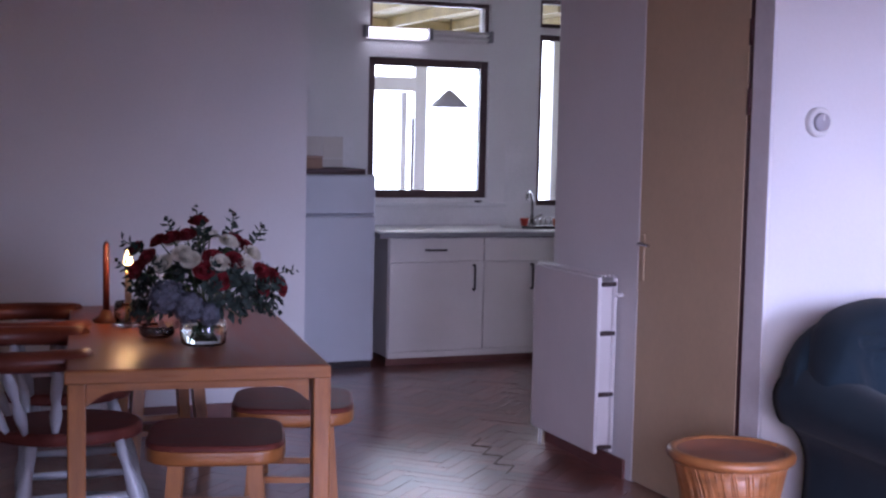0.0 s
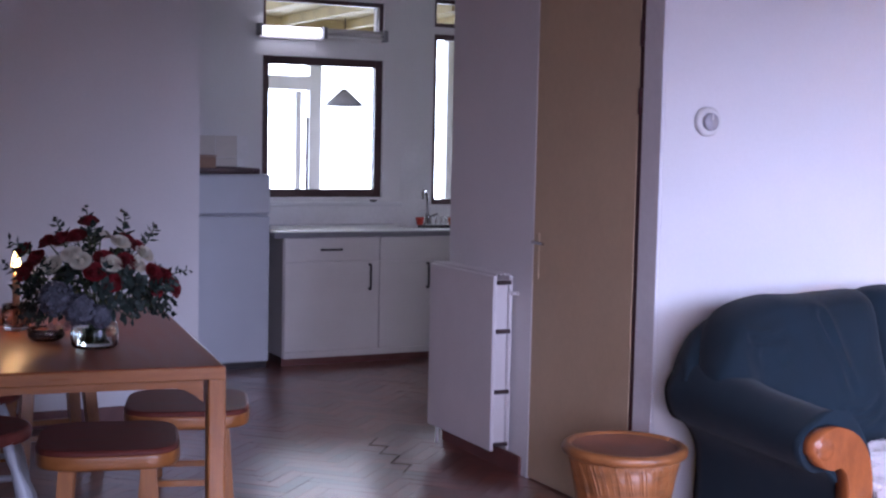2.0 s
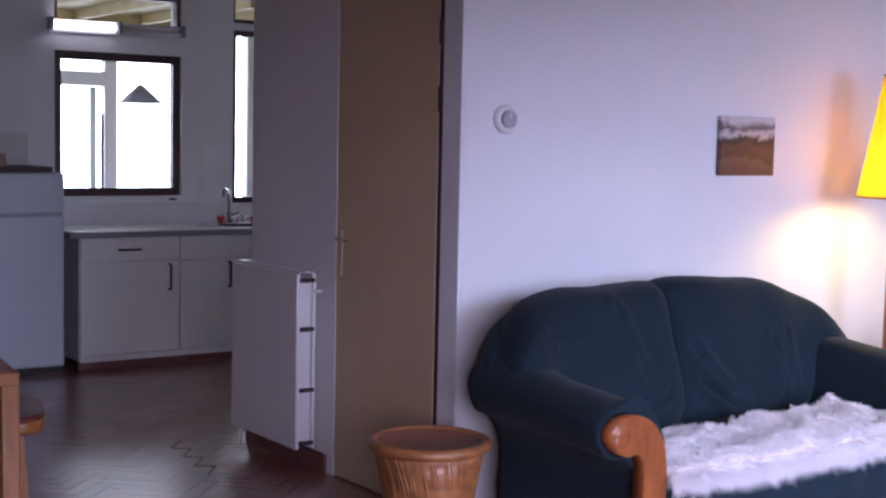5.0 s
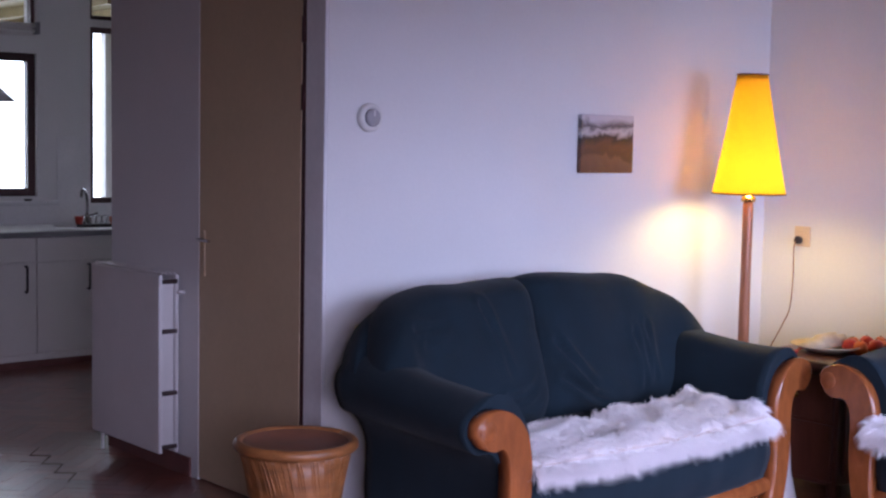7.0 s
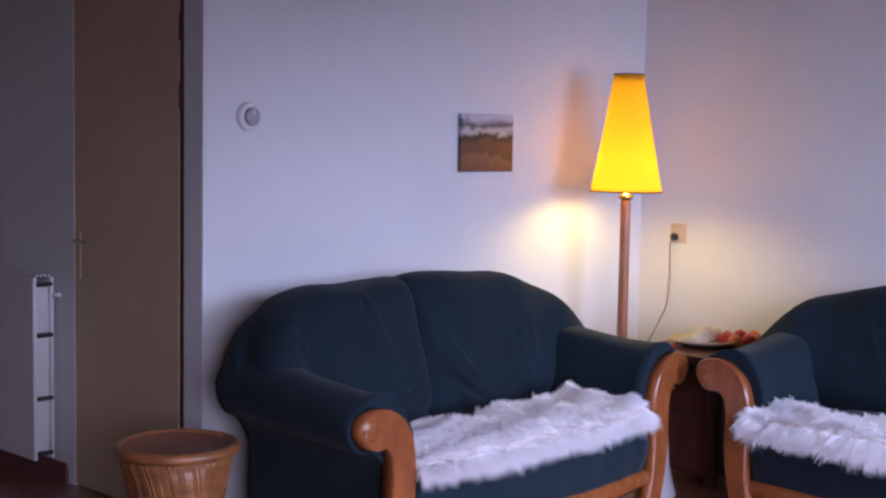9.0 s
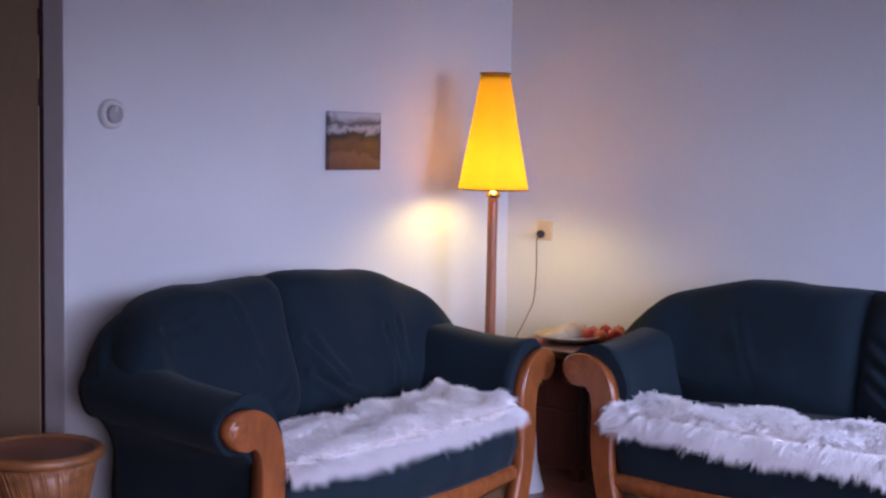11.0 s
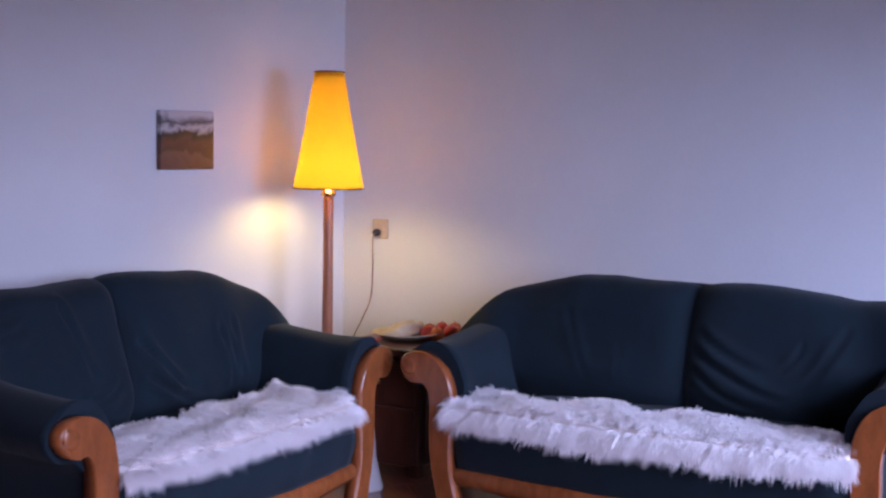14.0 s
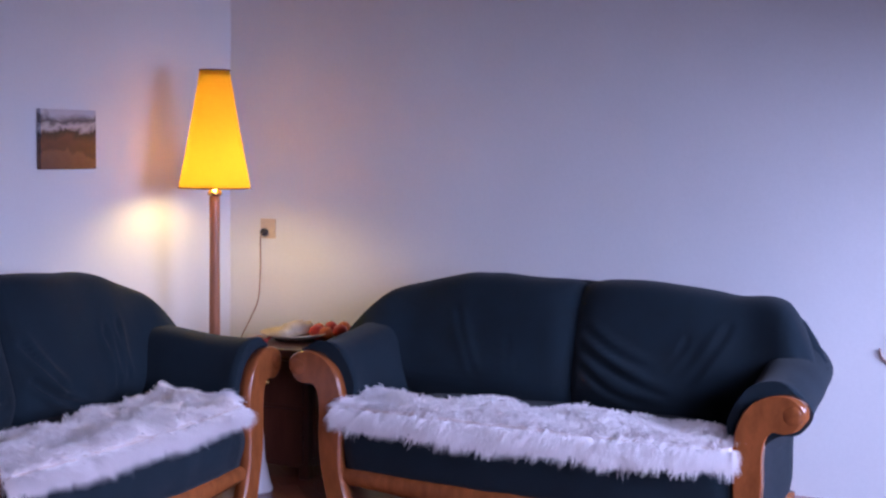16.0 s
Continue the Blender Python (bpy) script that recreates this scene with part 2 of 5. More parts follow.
def box(x0, x1, y0, y1, z0, z1, bevel=0.0, segments=2):
    bm = bmesh.new()
    bmesh.ops.create_cube(bm, size=1)
    for v in bm.verts:
        v.co = ((x0 + x1) / 2 + v.co.x * (x1 - x0), (y0 + y1) / 2 + v.co.y * (y1 - y0), (z0 + z1) / 2 + v.co.z * (z1 - z0))
    if bevel:
        bmesh.ops.bevel(bm, geom=list(bm.edges), offset=bevel, segments=segments, profile=0.5, affect="EDGES")
        flat = sorted(bm.faces, key=lambda f: -f.calc_area())[:6]
        for f in bm.faces:
            f.smooth = f not in flat
    return bm


def lathe(profile, segments=24, centre=(0, 0), closed=False):
    """A turned body from (radius, height) pairs."""
    verts, faces, n = [], [], len(profile)
    for k in range(segments):
        a = 2 * math.pi * k / segments
        verts += [(centre[0] + r * math.cos(a), centre[1] + r * math.sin(a), z) for r, z in profile]
    for k in range(segments):
        p, q = k * n, (k + 1) % segments * n
        for i in range(n if closed else n - 1):
            j = (i + 1) % n
            faces.append((p + i, q + i, q + j, p + j))
    bm = solid(verts, faces, True)
    if not closed:
        bmesh.ops.remove_doubles(bm, verts=bm.verts, dist=1e-5)
        bmesh.ops.holes_fill(bm, edges=[e for e in bm.edges if e.is_boundary], sides=0)
    return bm


def loft(loops, smooth=True, ends=True):
    """A skin over closed loops that all have the same number of points."""
    n = len(loops[0])
    verts = [v for l in loops for v in l]
    faces = [(k * n + i, k * n + (i + 1) % n, (k + 1) * n + (i + 1) % n, (k + 1) * n + i) for k in range(len(loops) - 1) for i in range(n)]
    if ends:
        faces += [tuple(range(n))[::-1], tuple((len(loops) - 1) * n + i for i in range(n))]
    bm = solid(verts, faces, smooth)
    for f in bm.faces:
        if len(f.verts) > 4:
            f.smooth = False
    return bm


def rod(points, radii, sides=10):
    """A round bar along points, with a radius at each."""
    pts = [Vector(p) for p in points]
    radii = radii if isinstance(radii, (list, tuple)) else [radii] * len(pts)
    loops, side = [], None
    for i, p in enumerate(pts):
        d = (pts[min(i + 1, len(pts) - 1)] - pts[max(i - 1, 0)]).normalized()
        if side is None:
            side = d.orthogonal().normalized()
        side = (side - d * side.dot(d)).normalized()
        up = d.cross(side)
        loops.append([p + (side * math.cos(2 * math.pi * k / sides) + up * math.sin(2 * math.pi * k / sides)) * radii[i] for k in range(sides)])
    return loft(loops)


def turned(a, b, radii, sides=10):
    """A turned bar from a to b, its radii spread evenly."""
    a, b = Vector(a), Vector(b)
    n = len(radii) - 1
    return rod([a.lerp(b, i / n) for i in range(n + 1)], radii, sides)


def smooth_line(points, steps=6):
    """Points on a smooth curve through the given ones."""
    p = [Vector(q) for q in points]
    out = []
    for i in range(len(p) - 1):
        p0, p1, p2, p3 = p[max(i - 1, 0)], p[i], p[i + 1], p[min(i + 2, len(p) - 1)]
        for k in range(steps):
            t = k / steps
            out.append(0.5 * (2 * p1 + (p2 - p0) * t + (2 * p0 - 5 * p1 + 4 * p2 - p3) * t * t + (3 * p1 - p0 - 3 * p2 + p3) * t ** 3))
    return out + [p[-1]]


def slab(outline, z0, z1, bevel=0.0):
    """A plate with a smooth outline, from z0 to z1, its edges rounded."""
    c = sum((Vector((x, y)) for x, y in outline), Vector((0, 0))) / len(outline)

    def ring(z, inset):
        return [(x - (Vector((x, y)) - c).normalized().x * inset, y - (Vector((x, y)) - c).normalized().y * inset, z) for x, y in outline]
    if not bevel:
        return loft([ring(z0, 0), ring(z1, 0)], False)
    return loft([ring(z0, bevel), ring(z0 + bevel * 0.3, bevel * 0.3), ring(z0 + bevel, 0), ring(z1 - bevel, 0), ring(z1 - bevel * 0.3, bevel * 0.3), ring(z1, bevel)])


def wall(name, axis, at, thick, u0, u1, z0, z1, holes=(), mat=None, label=""):
    """A wall in the plane axis = at .. at + thick, with openings (u0, u1, z0, z1) cut right through."""
    us = sorted({u0, u1, *(h[0] for h in holes), *(h[1] for h in holes)})
    zs = sorted({z0, z1, *(h[2] for h in holes), *(h[3] for h in holes)})

    def full(i, j):
        if not (0 <= i < len(us) - 1 and 0 <= j < len(zs) - 1):
            return False
        u, z = (us[i] + us[i + 1]) / 2, (zs[j] + zs[j + 1]) / 2
        return not any(h[0] < u < h[1] and h[2] < z < h[3] for h in holes)

    def p(u, z, d):
        return (at + d, u, z) if axis == "x" else (u, at + d, z)
    verts, faces = [], []

    def quad(*q):
        faces.append(tuple(range(len(verts), len(verts) + 4)))
        verts.extend(q)
    for i in range(len(us) - 1):
        for j in range(len(zs) - 1):
            if not full(i, j):
                continue
            a, b, c, d = us[i], us[i + 1], zs[j], zs[j + 1]
            for k in (0, thick):
                quad(p(a, c, k), p(b, c, k), p(b, d, k), p(a, d, k))
            for ok, (e, f, g, h) in ((full(i - 1, j), (a, a, c, d)), (full(i + 1, j), (b, b, c, d))):
                if not ok:
                    quad(p(e, g, 0), p(e, h, 0), p(e, h, thick), p(e, g, thick))
            for ok, z in ((full(i, j - 1), c), (full(i, j + 1), d)):
                if not ok:
                    quad(p(a, z, 0), p(b, z, 0), p(b, z, thick), p(a, z, thick))
    bm = solid(verts, faces)
    bmesh.ops.remove_doubles(bm, verts=bm.verts, dist=1e-4)
    return tagged(part(name, bm, mat or PLASTER), label or "plain white plastered wall", "wall", kind="structure")


# ---- the rooms ----
H = 2.6
WALL_D = 2.97     # wall with the radiator and the door
WALL_N = 4.10      # wall behind the small sofa
WALL_E = 5.78      # wall behind the long sofa
WALL_K = 8.65      # kitchen window wall
wall("wall_north", "y", WALL_N, 0.15, WALL_D, WALL_E + 0.15, 0, H, [(WALL_D, WALL_D + 0.012, 0, 2.25)], label="white plastered wall lit blue by daylight")
wall("wall_east", "x", WALL_E, 0.15, -2.1, WALL_N, 0, H, label="white plastered wall behind the long sofa")
# the two openings are assumed, placed to suit the fill lamps
wall("wall_south", "y", -2.1, 0.2, -2.75, WALL_E, 0, H, [(-0.7, 1.5, 0.6, 2.2), (1.7, 5.5, 0.6, 2.4)])
wall("wall_west", "x", -2.75, 0.15, -1.9, 6.95, 0, H)
wall("wall_dining", "y", 6.80, 0.15, -2.6, 1.985, 0, H, label="dim white plastered wall behind the dining table")
wall("wall_radiator", "x", WALL_D, 0.12, WALL_N + 0.15, 5.825, 0, H, [(4.25, 5.02, 0, 2.25)], label="white plastered wall with a door and radiator")
wall("wall_hall", "y", 5.705, 0.12, WALL_D + 0.12, 5.05, 0, H)
wall("wall_kitchen_east", "x", 5.05, 0.15, 5.705, WALL_K, 0, H)
wall("wall_kitchen_west", "x", 1.05, 0.15, 6.95, WALL_K, 0, H)
wall("wall_kitchen", "y", WALL_K, 0.2, 0.9, 5.2, 0, H, [(2.96, 3.86, 1.075, 2.04), (2.96, 3.86, 2.16, 2.44), (4.25, 4.95, 1.02, 2.25), (4.25, 4.95, 2.30, 2.50)], label="white kitchen wall with brown-framed windows")
tagged(part("ceiling", box(-2.75, 5.95, -2.1, 8.85, H, H + 0.15), CEILING), "unseen ceiling, coloured dull beige to cut bounce light", "ceiling", kind="structure")
floor = tagged(part("floor", box(-2.75, 5.95, -2.1, 8.85, -0.12, -0.004), SUBFLOOR), "shiny worn brown herringbone parquet floor", "floor", kind="structure")
ground = tagged(part("ground", solid([(-300, -300, -0.2), (300, -300, -0.2), (300, 300, -0.2), (-300, 300, -0.2)], [(0, 1, 2, 3)]), material("garden_ground", (0.10, 0.12, 0.06), 0.9, 0.3, 0.4)), "grassy ground outside the house", "ground", kind="structure")

for n, (x0, x1, y0, y1) in enumerate(((WALL_D - 0.014, WALL_D, 5.072, 5.825), (-2.6, 1.985, 6.786, 6.80), (WALL_D - 0.014, WALL_D + 0.12, 5.825, 5.839), (1.985, 1.999, 6.786, 6.95))):
    tagged(part("baseboard", box(x0, x1, y0, y1, -0.004, 0.085, 0.003), SKIRT), "dark brown wooden baseboard along the wall", "baseboard", kind="structure")


# ---- windows ----
def window(name, axis_y, x0, x1, z0, z1, depth, frame_mat, label, bars=(), rail=0.055, sill=True):
    w = thing(name, pose((x0 + x1) / 2, axis_y, z0), label, "window", kind="structure")
    hw, h = (x1 - x0) / 2, z1 - z0
    part("frame_side", box(-hw, -hw + rail, 0, depth, 0, h, 0.004), frame_mat, w)
    part("frame_side", box(hw - rail, hw, 0, depth, 0, h, 0.004), frame_mat, w)
    part("frame_top", box(-hw + rail, hw - rail, 0, depth, h - rail, h, 0.004), frame_mat, w)
    part("frame_bottom", box(-hw + rail, hw - rail, 0, depth, 0, rail, 0.004), frame_mat, w)
    cuts = [-hw + rail, *bars, hw - rail]
    for b in bars:
        part("glazing_bar", box(b - 0.018, b + 0.018, 0.01, depth - 0.01, rail, h - rail, 0.003), frame_mat, w)
    for a, b in zip(cuts, cuts[1:]):
        p = part("pane", box(a, b, depth / 2 - 0.003, depth / 2 + 0.003, rail, h - rail), PANE, w)
        p.visible_shadow = False
    return w


# two unseen windows, added in the south wall to go with the fill lamps
window("window_1", -2.0, -0.7, 1.5, 0.6, 2.2, 0.06, WHITE_WOOD, "unseen wide living-room window with white wooden frame, assumed behind the camera", bars=(-0.4, 0.4))
window("window_6", -2.0, 1.7, 5.5, 0.6, 2.4, 0.06, WHITE_WOOD, "unseen living-room window with white wooden frame, assumed behind the camera", bars=(-0.7, 0.7))
window("window_2", WALL_K + 0.03, 2.96, 3.86, 1.075, 2.04, 0.06, WINDOW_WOOD, "kitchen window with dark brown wooden frame")
window("window_3", WALL_K + 0.03, 2.96, 3.86, 2.16, 2.44, 0.06, WINDOW_WOOD, "low transom window above the kitchen window", rail=0.03)
window("window_4", WALL_K + 0.03, 4.25, 4.95, 1.02, 2.25, 0.06, WINDOW_WOOD, "tall kitchen window beside the sink", rail=0.04)
window("window_5", WALL_K + 0.03, 4.25, 4.95, 2.30, 2.50, 0.06, WINDOW_WOOD, "small transom window beside the sink", rail=0.03)
tagged(part("window_sill", box(2.86, 4.0, WALL_K - 0.05, WALL_K - 0.002, 1.015, 1.045, 0.006), WHITE_WOOD), "white painted ledge below the kitchen window", "sill", kind="structure")

# ---- door in the radiator wall ----
door = thing("door_1", pose(WALL_D + 0.012, 4.22, 0), "closed plain beige-brown door with a lever handle", "door", kind="structure")
part("leaf", box(-0.010, 0.03, 0.040, 0.798, 0.006, 2.246, 0.003), DOOR_PAINT, door)
part("door_frame", box(-0.016, -0.0005, -0.122, 0.002, 0, 2.249, 0.004), FRAME_PAINT, door, "pale painted door jamb")
# shade in the hinge gap, drawn as a dark brown strip
part("frame_rebate", box(-0.006, -0.0005, 0.002, 0.040, 0, 2.249), WINDOW_WOOD, door, "dark strip painted in for the shade of the hinge gap")
part("top_frame", box(-0.016, -0.0125, -0.122, 0.86, 2.252, 2.32, 0.001), FRAME_PAINT, door)
for z in (0.25, 1.66, 1.92):
    part("hinge", rod([(-0.008, 0.024, z - 0.05), (-0.008, 0.024, z + 0.05)], 0.012), WINDOW_WOOD, door, "dark barrel hinge")
plate = part("handle_plate", box(-0.016, -0.010, 0.745, 0.775, 0.90, 1.10, 0.003), DOOR_PAINT, door, "pale metal handle plate")
part("lever", rod(smooth_line([(-0.016, 0.76, 1.06), (-0.035, 0.76, 1.06), (-0.045, 0.745, 1.06), (-0.042, 0.665, 1.058)]), 0.007), STEEL, plate, "metal lever")

# ---- radiator ----
rad = thing("radiator", pose(2.850, 5.150, 0.10), "white enamelled double-panel radiator on wall brackets", "radiator")
RL, RH = 0.645, 0.795
part("front_panel", box(0.0, 0.020, 0.0, RL, 0, RH, 0.007, 3), WHITE_METAL, rad)
part("back_panel", box(0.080, 0.100, 0.0, RL, 0, RH, 0.007, 3), WHITE_METAL, rad)
part("end_cap", box(0.021, 0.079, 0.012, 0.020, 0.02, RH - 0.02, 0.002), WHITE_METAL, rad)
for x in (0.014, 0.034, 0.054, 0.074):
    part("top_bar", box(x, x + 0.010, 0.004, RL - 0.004, RH + 0.001, RH + 0.010, 0.002), WHITE_METAL, rad)
for k in range(12):
    part("fin", box(0.020, 0.080, 0.05 + k * 0.05, 0.053 + k * 0.05, 0.03, RH - 0.03), WHITE_METAL, rad)
for z in (0.03, 0.27, 0.545, 0.765):
    part("joint", rod([(0.016, -0.004, z), (0.084, -0.004, z)], 0.010), RUBBER, rad, "dark pipe joint between the panels")
part("pipe_stub", rod([(0.085, -0.008, 0.715), (0.1195, -0.012, 0.715)], 0.009, 10), WHITE_METAL, rad, "short white pipe into the wall")
part("pipe", rod(smooth_line([(0.05, RL - 0.01, 0.05), (0.05, RL - 0.012, 0.0), (0.05, RL - 0.012, -0.098)]), 0.008), WHITE_METAL, rad)
for y in (0.13, RL - 0.13):
    part("bracket", box(0.100, 0.12, y - 0.02, y + 0.02, 0.1, RH - 0.1), STEEL, rad)

# ---- kitchen ----
KF = 8.03
unit = thing("kitchen_base_unit", pose(2.86, KF, 0), "off-white laminate base unit with drawer and dark handles", "cabinet")
part("body", box(0.045, 1.86, 0.022, 0.60, 0.062, 0.845, 0.003), LAMINATE, unit)
part("narrow_panel", box(1.134, 1.418, 0.001, 0.02, 0.100, 0.682, 0.003), LAMINATE, unit)
# dark recessed board whose colour stands in for the shadow below the unit
part("plinth", box(0.06, 1.86, 0.07, 0.085, 0.0, 0.062, 0.002), SKIRT, unit, "recessed strip, coloured dark for the shadow under the unit")
part("bottom_rail", box(0.05, 1.86, 0.004, 0.022, 0.056, 0.096, 0.002), LAMINATE, unit, "pale rail below the doors")
for a, b, c, dx in ((0.05, 0.712, 0.712, 0.64), (0.718, 1.418, 1.128, 1.065), (1.424, 1.85, 1.85, 1.5)):
    d = part("drawer", box(a, b, 0, 0.02, 0.69, 0.842, 0.003), LAMINATE, unit)
    if a < 0.5:
        part("drawer_handle", rod(smooth_line([(0.30, 0.0, 0.765), (0.305, -0.028, 0.765), (0.36, -0.03, 0.765), (0.43, -0.03, 0.765), (0.435, 0, 0.765)]), 0.007), DARK_PLASTIC, d, "dark bar handle")
    d = part("door", box(a, c, 0, 0.02, 0.100, 0.682, 0.003), LAMINATE, unit)
    part("door_handle", rod(smooth_line([(dx, 0.0, 0.50), (dx, -0.028, 0.505), (dx, -0.03, 0.58), (dx, -0.028, 0.655), (dx, 0.0, 0.66)]), 0.008), DARK_PLASTIC, d, "dark upright bar handle")
top = thing("worktop", pose(2.83, KF - 0.03, 0.845), "steel worktop with dark edge and inset sink", "worktop")
part("board", box(0, 1.95, 0.0, 0.645, 0, 0.034, 0.004), GREY_PLASTIC, top, "dark grey front edge")
part("steel_sheet", box(0.03, 1.93, 0.03, 0.63, 0.034, 0.040, 0.003), WORKTOP_STEEL, top, "brushed steel top")
part("sink_rim", slab([(1.20 + 0.20 * math.cos(a) * (1 if abs(math.cos(a)) < 0.8 else 0.95), 0.33 + 0.19 * math.sin(a)) for a in [k * math.pi / 16 for k in range(32)]], 0.040, 0.046, 0.002), CHROME, top)
tap = thing("kitchen_tap", pose(4.15, 8.50, 0.889), "chrome kitchen tap with a curved spout", "tap")
part("base", lathe([(0.028, 0), (0.028, 0.012), (0.018, 0.02), (0.016, 0.07), (0.001, 0.075)], 14), TAP_BACKLIT, tap)
part("spout", rod(smooth_line([(0, 0, 0.06), (0, 0, 0.16), (-0.03, -0.03, 0.23), (-0.08, -0.09, 0.235), (-0.10, -0.12, 0.19)]), 0.010), TAP_BACKLIT, tap)
part("lever", rod([(0.015, 0, 0.05), (0.07, -0.02, 0.075)], 0.007), TAP_BACKLIT, tap)
dish = thing("dish_rack", pose(4.08, 8.22, 0.886), "small dark dish rack with coloured cups", "dish rack")
part("tray", box(-0.11, 0.11, -0.07, 0.07, 0, 0.02, 0.006), DARK_PLASTIC, dish)
for k in range(6):
    part("wire", rod(smooth_line([(-0.10 + k * 0.04, -0.06, 0.015), (-0.10 + k * 0.04, -0.03, 0.07), (-0.10 + k * 0.04, 0.03, 0.07), (-0.10 + k * 0.04, 0.06, 0.015)], 3), 0.003, 6), CHROME, dish)
for (x, y, c) in ((3.99, 8.25, RED_FRUIT), (4.20, 8.17, ORANGE)):
    cup = thing("cup", pose(x - 0.02, y, 0.905), "small coloured cup in the dish rack", "cup")
    part("bowl", lathe([(0.001, 0.0), (0.022, 0.0), (0.03, 0.045), (0.032, 0.05), (0.028, 0.046), (0.02, 0.006), (0.001, 0.005)], 16), c, cup)
soap = thing("soap_dish", pose(3.78, 8.62, 1.045), "small dark soap dish on the ledge", "soap dish")
part("dish", lathe([(0.001, 0), (0.02, 0), (0.03, 0.012), (0.027, 0.014), (0.018, 0.005), (0.001, 0.004)], 16), DARK_PLASTIC, soap)

fr = thing("fridge", pose(2.22, 8.06, 0), "pale grey-white freestanding fridge with freezer compartment", "fridge")
part("body", box(0, 0.60, 0.055, 0.58, 0.03, 1.25, 0.012, 3), FRIDGE_WHITE, fr)
part("freezer_door", box(0.002, 0.598, 0, 0.05, 0.995, 1.248, 0.014, 3), FRIDGE_WHITE, fr)
part("main_door", box(0.002, 0.598, 0, 0.05, 0.045, 0.985, 0.014, 3), FRIDGE_WHITE, fr)
part("kick_panel", box(0.01, 0.59, 0.03, 0.055, 0.0, 0.045), DARK_PLASTIC, fr, "dark kick panel")
for z in (0.90, 1.06):
    part("handle", box(0.03, 0.05, -0.022, 0.002, z - 0.05, z + 0.06, 0.006), WHITE_PLASTIC, fr)
tray = thing("serving_tray", pose(2.50, 8.32, 1.25), "dark red serving tray on the fridge", "tray")
part("base", box(-0.26, 0.26, -0.22, 0.22, 0, 0.012, 0.004), WINDOW_WOOD, tray)
for a in ((-0.26, 0.26, -0.22, -0.205), (-0.26, 0.26, 0.205, 0.22), (-0.26, -0.245, -0.205, 0.205), (0.245, 0.26, -0.205, 0.205)):
    part("rim", box(*a, 0.012, 0.035, 0.003), WINDOW_WOOD, tray)
bread = thing("bread_box", pose(2.43, 8.36, 1.263), "small brown box standing on the tray", "box")
part("carton", box(-0.10, 0.10, -0.07, 0.07, 0, 0.085, 0.008), material("carton", (0.34, 0.20, 0.14), 0.8, 0.15, 12), bread)
part("lid", box(-0.103, 0.103, -0.073, 0.073, 0.085, 0.10, 0.004), material("carton_lid", (0.40, 0.26, 0.2), 0.8, 0.15, 12), bread)

strip = thing("strip_light", pose(3.38, WALL_K - 0.02, 2.185), "fluorescent strip light, one half of it lit", "strip light")
part("housing", box(-0.46, 0.46, -0.005, 0.018, -0.03, 0.055, 0.004), WHITE_METAL, strip)
part("lit_tube", rod([(-0.45, -0.035, 0.015), (-0.03, -0.035, 0.02)], 0.030, 14), TUBE_GLOW, strip, "lit white tube")
for x, l in ((-0.465, "end"), (0.0, "mid"), (0.455, "end")):
    part("holder", box(x - 0.014, x + 0.014, -0.065, 0.0, -0.02, 0.06, 0.004), GREY_PLASTIC, strip, "dark tube holder")
for z in (0.0, 0.035):
    part("unlit_tube", rod([(0.014, -0.035, z), (0.44, -0.035, z)], 0.011, 12), WHITE_PLASTIC, strip, "unlit tube")

# ---- covered porch outside the kitchen window ----
tagged(part("backdrop", solid([(-6, 16, -1), (16, 16, -1), (16, 16, 9), (-6, 16, 9)], [(0, 1, 2, 3)]), DAYLIGHT), "bright overcast sky behind the porch", "sky", kind="structure")
porch = thing("porch", pose(0, 0, 0), "white timber porch with glazed door outside the window", "porch")
part("porch_floor", box(1.5, 6.5, 8.87, 11.2, -0.14, -0.02), SUBFLOOR, porch)
part("post", box(4.20, 4.31, 11.0, 11.1, -0.02, 2.42, 0.005), WHITE_WOOD, porch)
part("post", box(3.45, 3.52, 11.0, 11.1, -0.02, 2.42, 0.005), WHITE_WOOD, porch)
part("post", box(5.55, 5.65, 11.0, 11.1, -0.02, 2.42, 0.005), WHITE_WOOD, porch)
part("cross_beam", box(3.52, 4.20, 11.0, 11.1, 1.90, 2.02, 0.005), WHITE_WOOD, porch)
part("top_beam", box(1.5, 6.5, 11.0, 11.12, 2.42, 2.52, 0.005), PORCH_PLANK, porch)
for k in range(9):
    part("rafter", box(1.6 + k * 0.58, 1.66 + k * 0.58, 8.88, 10.99, 2.44, 2.52), PORCH_PLANK, porch)
pd = part("porch_door", box(3.53, 3.57, 11.02, 11.06, 0.0, 1.89), WHITE_WOOD, porch)
part("door_stile", box(4.08, 4.13, 11.02, 11.06, 0.0, 1.89), WHITE_WOOD, pd)
part("door_rail", box(3.57, 4.08, 11.02, 11.06, 0.0, 0.35), WHITE_WOOD, pd)
part("door_grip", box(4.16, 4.18, 10.97, 11.0, 1.0, 1.66, 0.004), DARK_PLASTIC, pd, "dark door grip")
tagged(part("porch_roof", box(1.4, 6.6, 8.87, 11.3, 2.525, 2.56), material("porch_sheet", (0.5, 0.42, 0.22), 0.6, 0.15, 3)), "pale yellowish roof sheet over the porch", "roof", kind="structure")
pend = thing("pendant_lamp", pose(4.07, 9.9, 1.74), "dark conical pendant lamp in the porch", "lamp")
part("shade", lathe([(0.17, 0.0), (0.02, 0.14), (0.016, 0.14), (0.162, 0.0)], 24, closed=True), GREY_PLASTIC, pend)
part("cord", rod([(0, 0, 0.13), (0, 0, 0.70)], 0.004, 6), DARK_PLASTIC, pend)

